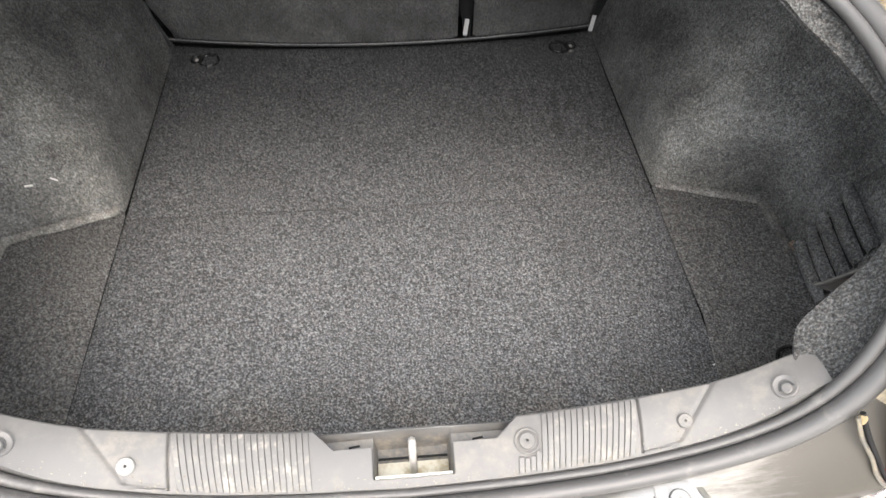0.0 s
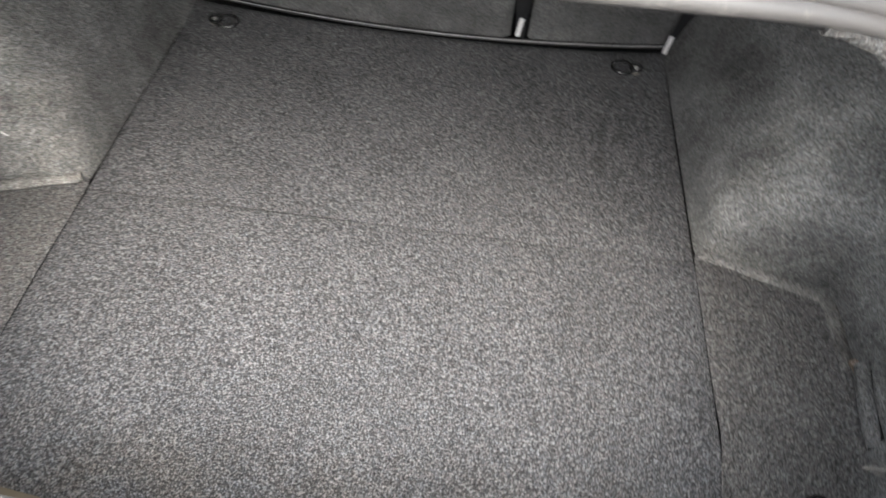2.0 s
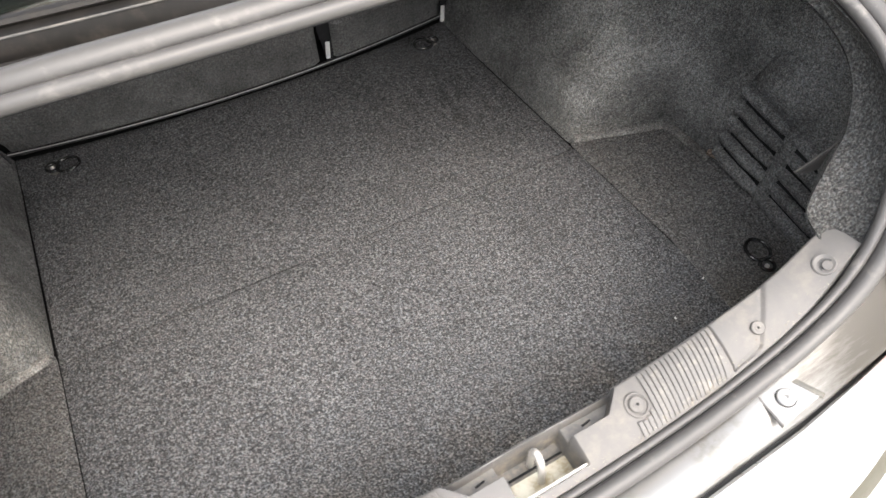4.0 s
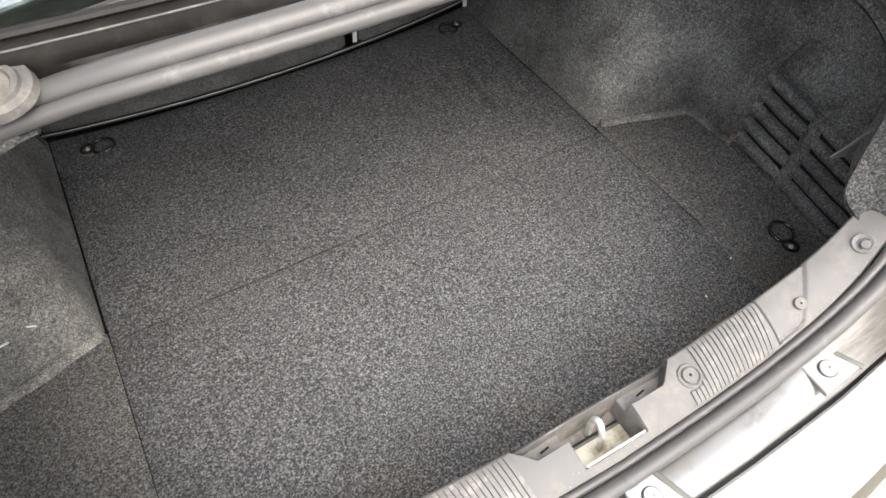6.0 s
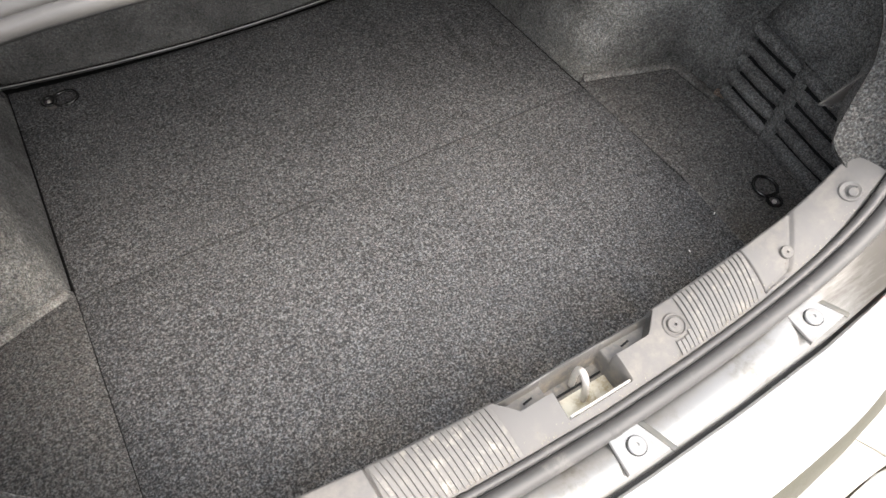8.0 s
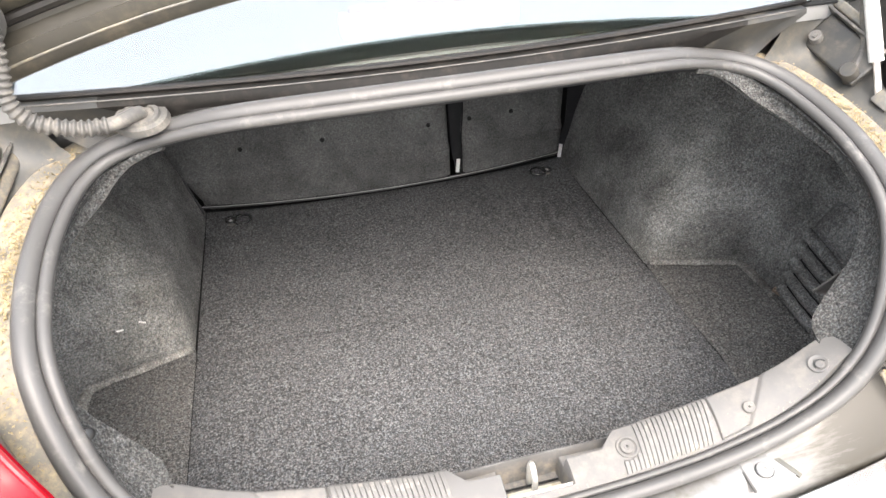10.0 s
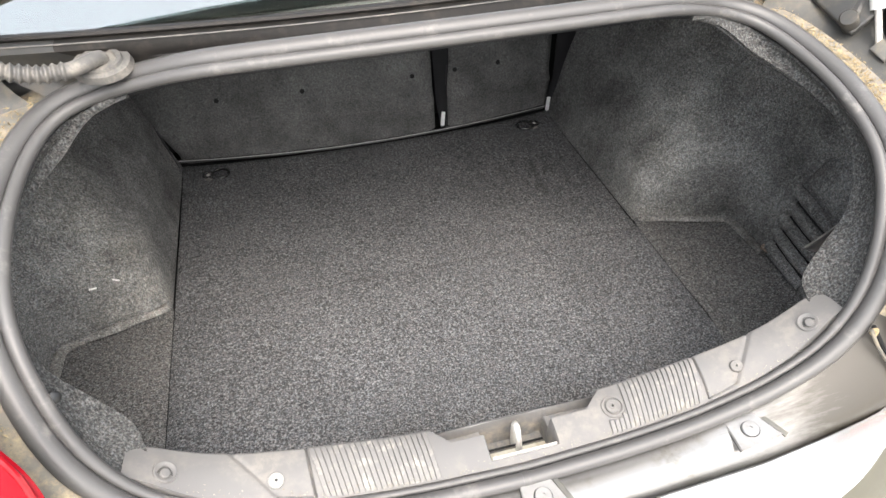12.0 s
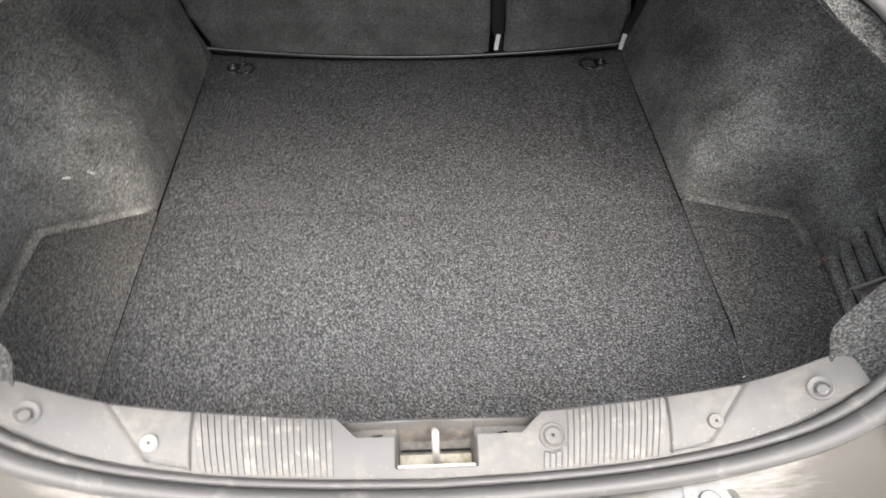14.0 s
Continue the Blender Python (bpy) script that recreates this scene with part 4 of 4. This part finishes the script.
rows = [[Vector((x, 0.95 + 0.4 * k / 6 - 0.02 * x * x, 0.90 + 0.05 * math.sin(k / 6 * 1.5) - 0.15 * x * x)) for x in np.linspace(-0.55, 0.55, 20)] for k in range(7)]
part("roof", sheet(rows), M["paint"], body)
for s in (-1, 1):
    part("body_side", block((0.03, 1.3, 1.01), pose(0.72 * s, 0.72, -0.012), 0.008), M["paint"], body)
part("underbody", block((1.42, 1.3, 0.03), pose(0, 0.70, -0.03), 0), M["void"], body)
for s in (-1, 1):
    low = even(mirror(spline([(0.418, 0.336, 0.478), (0.47, 0.31, 0.462), (0.505, 0.25, 0.445), (0.515, 0.18, 0.435)], 6), s), 30)
    top = even(mirror(spline([(0.475, 0.352, 0.545), (0.545, 0.372, 0.560), (0.592, 0.335, 0.548), (0.612, 0.262, 0.520), (0.620, 0.18, 0.480)], 6), s), 30)
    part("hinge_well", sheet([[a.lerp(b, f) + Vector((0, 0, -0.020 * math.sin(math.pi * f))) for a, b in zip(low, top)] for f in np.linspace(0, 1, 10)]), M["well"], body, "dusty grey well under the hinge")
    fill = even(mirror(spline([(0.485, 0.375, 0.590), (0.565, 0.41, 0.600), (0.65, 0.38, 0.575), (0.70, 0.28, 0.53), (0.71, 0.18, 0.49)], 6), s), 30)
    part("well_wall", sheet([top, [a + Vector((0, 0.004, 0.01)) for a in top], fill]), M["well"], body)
# bump-stop plates on the lip
def lip_at(x, f):
    i = min(sill_i, key=lambda i: abs(LOOP[i].x * (1 + 0.10 * f) - x))
    p = lip_point(i, f)
    return Vector((x, p.y, p.z))


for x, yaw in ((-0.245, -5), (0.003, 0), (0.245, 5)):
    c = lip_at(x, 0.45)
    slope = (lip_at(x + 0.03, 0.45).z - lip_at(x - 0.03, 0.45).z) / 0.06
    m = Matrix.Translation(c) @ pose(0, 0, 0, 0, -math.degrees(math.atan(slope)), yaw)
    stop = part("bump_stop", prism([(-0.018, 0.017), (0.015, 0.017), (0.027, -0.020), (-0.023, -0.020)], m, 0.0030, 0.0008), M["paint"], body, "square silver buffer plate")
    part("buffer_button", lathe([(0, 0.0050), (0.0016, 0.0050), (0.002, 0.0062), (0.0082, 0.0062), (0.0092, 0.0052), (0.0094, 0.002)], m @ pose(0.001, -0.002, 0), 24), M["paint"], stop, "round pale painted button")
    part("button_groove", lathe([(0.0092, 0.0031), (0.0101, 0.0032)], m @ pose(0.001, -0.002, 0), 24), M["black"], stop)
    part("plate_joint", block((0.0012, 0.037, 0.0012), m @ pose(-0.0215, -0.0015, 0.0006, 0, 0, -8), 0.0003), M["hinge"], stop)
    # Raised strip; the channel's shade is put in as darker paint.
    part("channel_shade", block((0.0060, 0.044, 0.003), m @ pose(0.0250, -0.002, 0.0004, 0, 0, 17), 0.0008), M["paint_dirty_shade"], stop, "dull grey strip giving the shade of the slanted channel")

# bumper
bumper = thing("rear_bumper", (0, -0.12, -0.2), "clean silver painted rear bumper with a rounded edge", "bumper")
EDGE = [(0, -0.166), (0.12, -0.165), (0.234, -0.157), (0.32, -0.138), (0.377, -0.113), (0.423, -0.085), (0.47, -0.052), (0.55, 0.0), (0.66, 0.07), (0.735, 0.20), (0.752, 0.40)]
e_half = even(spline([(x, y, 0) for x, y in EDGE], 8), 60)
e_line = [Vector((-p.x, p.y, 0)) for p in reversed(e_half)] + e_half[1:]
IN = [(0, -0.0895), (0.12, -0.0885), (0.25, -0.0835), (0.33, -0.076), (0.40, -0.0685), (0.455, -0.056)]


def inner_edge(x):
    return interp(abs(x), [q[0] for q in IN], [q[1] for q in IN])


def bulge(x):
    return interp(abs(x), [0.25, 0.40, 0.47, 0.55], [0.5, 1.0, 2.0, 2.4])


rows = []
def bz(x):
    return 0.160 + 0.10 * max(0, abs(x) - 0.25) ** 1.3
for f, dz in ((0.0, -0.03), (0.0, -0.003), (0.04, 0.0), (0.3, 0.0), (0.6, -0.002), (0.85, -0.005), (0.95, -0.009)):
    row = []
    for p in e_line:
        if abs(p.x) > 0.465:
            continue
        a = Vector((p.x, inner_edge(p.x), 0))
        q = a.lerp(Vector((p.x, p.y, 0)), f)
        row.append(Vector((q.x, q.y, bz(p.x) + dz)))
    rows.append(row)
part("bumper_top", sheet([list(r) for r in rows]), M["bumper"], bumper)
rows = rows[-1:]
core = [i for i, p in enumerate(e_line) if abs(p.x) <= 0.465]
for d, z in ((0.0, -0.015), (0.009, -0.024), (0.022, -0.06), (0.036, -0.14), (0.038, -0.24), (0.02, -0.34), (-0.03, -0.42)):
    row = []
    for i in core:
        t = (e_line[min(i + 1, len(e_line) - 1)] - e_line[max(i - 1, 0)]).normalized()
        o = Vector((t.y, -t.x, 0))
        row.append(e_line[i] + o * (d * bulge(e_line[i].x)) + Vector((0, 0, bz(e_line[i].x) + z)))
    rows.append(row)
part("rear_face", sheet(rows), M["bumper_face"], bumper, "olive-grey rear face, darkened in the paint for its shade")
for s in (-1, 1):
    rows = []
    sel = e_half[max(i for i, p in enumerate(e_half) if p.x <= 0.465):]
    for d, z in ((-0.03, -0.020), (-0.002, -0.009), (0.0, -0.015), (0.009, -0.024), (0.022, -0.06), (0.036, -0.14), (0.038, -0.24), (0.02, -0.34), (-0.03, -0.42)):
        row = []
        for k, p in enumerate(sel):
            kk = e_half.index(p)
            t = (e_half[min(kk + 1, len(e_half) - 1)] - e_half[kk - 1]).normalized()
            o = Vector((t.y, -t.x, 0))
            q = p + o * (d * (bulge(p.x) if d > 0 else 1))
            row.append(Vector((q.x * s, q.y, bz(min(p.x, 0.465)) + z)))
        rows.append(row)
    part("bumper_corner", sheet(rows), M["bumper_face"], bumper, "olive-grey corner, its shade put into the paint")
# Black sheet under the joint stands in for the shade in the gap.
gap_rows = [[Vector((x, inner_edge(x) + 0.010, bz(x) - 0.012)) for x in np.linspace(-0.46, 0.46, 40)], [Vector((x, inner_edge(x) - 0.004, bz(x) - 0.016)) for x in np.linspace(-0.46, 0.46, 40)]]
part("gap_sheet", sheet(gap_rows), M["black"], bumper, "black sheet giving the dark gap between body and bumper")

# tail lamps
def tail_lamp(s):
    t = thing("tail_lamp", (0.5 * s, 0.0, 0.2), "red tail lamp with an amber segment at the car's corner", "tail lamp", "tail lamps")
    inner = spline(LAMP_EDGE, 6)
    rows = []
    for k, (out, dz) in enumerate(((-0.006, -0.008), (0.0, 0.0), (0.003, 0.001), (0.012, -0.002), (0.030, -0.010), (0.060, -0.03), (0.090, -0.065), (0.110, -0.12))):
        rows.append([Vector(((p.x + out * 0.80) * s, p.y - out * 0.60, max(0.193 - 0.001 * k, p.z + dz))) for p in inner])
    part("lens", thicken(sheet(rows), 0.004), M["red"], t, "glossy red lens")
    rows = [[Vector(((p.x + out * 0.72) * s, p.y - out * 0.70, p.z + dz)) for p in inner[8:22]] for out, dz in ((0.034, -0.020), (0.044, -0.040))]
    rim = tube([Vector((p.x * s, p.y, p.z + 0.001)) for p in inner[3:]], 0.003, 8)
    part("lens_rim", rim, M["red_dark"], t, "dark red moulded rim")
    part("amber_segment", thicken(sheet(rows), 0.003), M["amber"], t, "amber turn signal strip")
    return t


tail_lamp(-1), tail_lamp(1)
# lamp-side tab and golden clip
for s in (-1, 1):
    part("lamp_tab", tube(spline([(0.390 * s, -0.026, 0.268), (0.397 * s, -0.038, 0.250), (0.412 * s, -0.048, 0.229), (0.420 * s, -0.058, 0.213), (0.434 * s, -0.065, 0.198)], 5), 0.0021, 8), M["flange"], body, "flaking beige sealant bead")
    part("panel_gap", tube(spline([(0.396 * s, -0.022, 0.268), (0.406 * s, -0.036, 0.247), (0.419 * s, -0.047, 0.226), (0.436 * s, -0.062, 0.200)], 5), 0.0026, 8), M["void"], body)
    part("brass_clip", lathe([(0, 0.006), (0.003, 0.0055), (0.004, 0.003), (0.004, -0.002)], pose(0.396 * s, -0.026, 0.262), 10), M["rust"], body, "tarnished brass clip")

# ---- boot lid, standing open ----


def lid_edge(x):
    return Vector((x, 0.356 - 0.13 * x * x, 0.6495 - 0.315 * x * x))


def lid_point(x, h, d):
    e = lid_edge(x)
    return e + Vector((0, -0.07 * h - 0.998 * d, 0.998 * h - 0.07 * d))


xs_l = np.linspace(-0.50, 0.50, 50)
lid = part("boot_lid", sheet([[lid_point(x * (1 - 0.34 * h), h, -0.014 + 0.010 * math.sin(h * 6)) for x in xs_l] for h in np.linspace(0, 0.52, 16)]), M["paint"], body, "open silver boot lid seen from below")
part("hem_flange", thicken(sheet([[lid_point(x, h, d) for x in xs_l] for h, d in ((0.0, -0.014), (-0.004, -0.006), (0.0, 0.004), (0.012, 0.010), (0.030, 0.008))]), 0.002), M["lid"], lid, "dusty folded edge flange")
part("sealant_bead", tube([lid_point(x, 0.014, 0.012) + Vector((0, 0, 0.001 * noise.noise(Vector((x * 60, 0, 0))))) for x in xs_l], 0.0013, 6), M["flange"], lid, "flaking beige sealant bead")
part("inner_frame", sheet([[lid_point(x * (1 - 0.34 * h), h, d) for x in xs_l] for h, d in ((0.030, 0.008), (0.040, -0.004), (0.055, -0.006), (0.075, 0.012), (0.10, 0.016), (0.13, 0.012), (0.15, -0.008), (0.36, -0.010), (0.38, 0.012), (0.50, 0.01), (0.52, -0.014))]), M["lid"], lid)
# Solid black tube laid in the recess for its shade.
part("recess_shade", tube([lid_point(x, 0.052, -0.002) for x in xs_l], 0.006, 8), M["header"], lid)
part("hinge_cap", lathe([(0, 0.02), (0.022, 0.018), (0.03, 0.008), (0.032, -0.01)], Matrix.Translation(lid_point(-0.47, 0.07, 0.02)) @ pose(0, 0, 0, 90), 24), M["cable"], lid)

# high-level brake lamp on the parcel shelf, behind the rear window
hl_lamp = thing("high_level_brake_lamp", (0, 0.40, 0.546), "pale plastic high-level brake lamp with a red lens behind the window", "brake lamp")
part("housing", block((0.232, 0.040, 0.028), pose(0.0, 0.437, 0.5615), 0.007, 4), M["silver_trim"], hl_lamp, "pale grey-green housing")
part("lens", block((0.205, 0.012, 0.012), pose(0.0, 0.447, 0.576), 0.004, 3), M["red"], hl_lamp, "slim red lens")

# ---- conduit, hinge and strut ----
cond = thing("wiring_conduit", (-0.39, 0.31, 0.53), "dusty grey corrugated wiring conduit with an elbow grommet", "wiring conduit")
path = even(spline([(-0.443, 0.29, 0.66), (-0.450, 0.285, 0.615), (-0.455, 0.28, 0.578), (-0.440, 0.28, 0.553), (-0.406, 0.285, 0.5385), (-0.376, 0.292, 0.5345)], 10), 150)
part("corrugated_hose", tube(path, 0.007, 10, radii=[0.0082 + 0.0013 * math.sin(i * math.tau / 6) for i in range(150)]), M["cable"], cond)
part("elbow", tube(spline([(-0.379, 0.2915, 0.5345), (-0.367, 0.296, 0.5355), (-0.357, 0.304, 0.5365), (-0.350, 0.314, 0.5350), (-0.349, 0.3165, 0.5300)], 6), 0.0076, 12), M["cable"], cond)
part("grommet", lathe([(0, 0.003), (0.014, 0.003), (0.0155, 0.0055), (0.020, 0.0055), (0.0215, 0.0025), (0.028, 0.0015), (0.030, -0.006)], Matrix.Translation((-0.350, 0.317, 0.529)) @ pose(0, 0, 0, 20, 0, 0) @ Matrix.Diagonal((1, 0.85, 1, 1)), 28), M["cable"], cond, "round rubber grommet")


def hinge(s):
    hg = thing("lid_hinge", (0.55 * s, 0.32, 0.46), "grey painted steel boot-lid hinge with a bolted bracket", "hinge", "hinges")
    u, v = Vector((0.18 * s, -0.90, -0.32)).normalized(), Vector((0.62 * s, 0.05, 0.72)).normalized()
    w = u.cross(v).normalized()
    w = w if w.z > 0 else -w
    v = w.cross(u)

    def at(a, b, c):
        return Matrix.Translation(Vector((0.548 * s, 0.322, 0.486)) + u * a + v * b + w * (c + 0.012)) @ Matrix((u, v, w)).transposed().to_4x4()

    part("bracket", block((0.098, 0.050, 0.010), at(0.004, -0.002, 0.010), 0.004, 3), M["hinge"], hg, "grey pressed steel bracket")
    part("bracket_flange", block((0.120, 0.013, 0.014), at(0.006, 0.036, 0.012), 0.004, 3), M["flange"], hg, "pale folded bracket edge")
    part("bracket_rib", block((0.112, 0.0035, 0.020), at(0.004, 0.0255, 0.014), 0.001), M["cable"], hg, "thin upright stiffening rib")
    part("upper_strip", block((0.130, 0.010, 0.010), at(0.004, 0.066, 0.014), 0.003, 3), M["flange"], hg)
    bolt = part("bolt", lathe([(0, 0.016), (0.0032, 0.016), (0.0036, 0.013), (0.0075, 0.0135), (0.0085, 0.0115), (0.0085, -0.002)], at(-0.030, -0.012, 0.013), 14), M["cap"], hg, "protruding bolt with a hollow head")
    part("bolt_hole", lathe([(0, 0.0145), (0.0030, 0.0145), (0.0030, 0.0162)], at(-0.030, -0.012, 0.013), 10), M["void"], bolt)
    part("pivot", lathe([(0, 0.026), (0.0095, 0.026), (0.0110, 0.024), (0.0110, -0.004)], at(0.040, -0.018, 0.006), 18), M["hinge"], hg, "round hinge pivot")
    part("arm", tube(spline([at(0.040, -0.018, 0.014).translation, Vector((0.551 * s, 0.300, 0.515)), Vector((0.543 * s, 0.325, 0.58)), Vector((0.50 * s, 0.345, 0.655))], 6), 0.0075, 10, (1, 0, 0), 0.7), M["cable"], hg, "dusty grey hinge arm")
    part("lever", tube(spline([Vector((0.572 * s, 0.232, 0.428)), Vector((0.560 * s, 0.262, 0.50)), Vector((0.548 * s, 0.30, 0.58)), Vector((0.52 * s, 0.335, 0.66))], 6), 0.011, 10, (1, 0, 0), 0.5), M["header"], hg, "dark flat lever")
    part("slotted_tab", block((0.026, 0.018, 0.006), at(0.092, -0.014, 0.004), 0.003, 2), M["flange"], hg, "small pale tab with a slot")
    gs = thing("gas_strut", (0.55 * s, 0.21, 0.395), "slim pale gas strut with a bright rod", "gas strut", "gas struts")
    part("cylinder", tube([Vector((0.5455 * s, 0.264, 0.496)), Vector((0.539 * s, 0.340, 0.640))], 0.0090, 14), M["pale"], gs, "scuffed white cylinder")
    part("rod", tube([Vector((0.550 * s, 0.214, 0.397)), Vector((0.5455 * s, 0.264, 0.496))], 0.0042, 10), M["metal"], gs, "polished rod")
    part("ball_end", lathe([(0, 0.012), (0.006, 0.010), (0.0075, 0.003), (0.0065, -0.008)], pose(0.550 * s, 0.212, 0.392), 12), M["black"], gs)


hinge(-1), hinge(1)

# leaf litter caught in the gutters
rng = random.Random(5)
bm = bmesh.new()
for s in (-1, 1):
    ids = [i for i in range(n) if LOOP[i].x * s > 0.36 and 0.33 < LOOP[i].z < 0.492]
    for k in range(6500):
        i = rng.choice(ids)
        dense = 0.5 + 0.5 * noise.noise(Vector((LOOP[i].y * 14, LOOP[i].z * 14, s * 5)))
        if rng.random() > dense * interp(LOOP[i].z, [0.33, 0.40, 0.44], [0.10, 0.35, 1.0]):
            continue
        o, u = outward(i)
        p = LOOP[i] + o * rng.triangular(0.034, 0.074, 0.042) + u * (rng.random() * 0.003 - 0.003) + (LOOP[(i + 1) % n] - LOOP[i]) * rng.uniform(-0.6, 0.6)
        r = 0.0006 + 0.0026 * rng.random() ** 3
        m = Matrix.Translation(p) @ pose(0, 0, 0, rng.uniform(-40, 40), rng.uniform(-40, 40), rng.uniform(0, 360))
        vs = [bm.verts.new(m @ Vector(q)) for q in ((-r, 0, 0), (-r * 0.3, r * 0.5, 0.0006), (r, 0.1 * r, 0), (0.2 * r, -r * 0.55, 0.0008))]
        bm.faces.new(vs)
tagged(as_object("leaf_litter", bm, M["rust"], False), "dry brown leaf crumbs lying in the drain gutters", "leaf litter", kind="stuff")

# ---- ground ----
GZ = -0.52
bm = bmesh.new()
R = 400
vs = [bm.verts.new((x, y, GZ - 0.02)) for x, y in ((-R, -R), (R, -R), (R, R), (-R, R))]
bm.faces.new(vs)
ground = tagged(as_object("ground", bm, M["paving"], False), "pale worn paved yard around the car", "ground", kind="structure")
bed = tagged(as_object("paving_bed", block((3.1, 1.7, 0.004), pose(0.02, -0.62, GZ - 0.018), 0), M["soil"]), "dark soil in the joints of the paving", "paving bed", kind="structure")
rng = random.Random(11)
corner = {}
for i in range(15):
    for k in range(8):
        corner[i, k] = Vector((-1.6 + i * 0.23 + rng.uniform(-0.06, 0.06), -1.45 + k * 0.23 + rng.uniform(-0.06, 0.06), GZ))
for i in range(14):
    for k in range(7):
        q = [corner[i, k], corner[i + 1, k], corner[i + 1, k + 1], corner[i, k + 1]]
        c = sum(q, Vector()) / 4
        q = [c + (p - c) * (1 - 0.0035 / (p - c).length) for p in q]
        out = []
        for a, b in zip(q, q[1:] + q[:1]):
            for f in (0, 0.17, 0.33, 0.5, 0.67, 0.83):
                p = a.lerp(b, f)
                out.append(p + Vector((noise.noise(Vector((p.x * 14, p.y * 14, 3))), noise.noise(Vector((p.x * 14, p.y * 14, 8))), 0)) * 0.022)
        part("paving_slab", prism([(p.x, p.y) for p in out], pose(0, 0, GZ - 0.018), 0.018 + rng.uniform(0, 0.004), 0.003), M["paving"], ground, smooth=False)
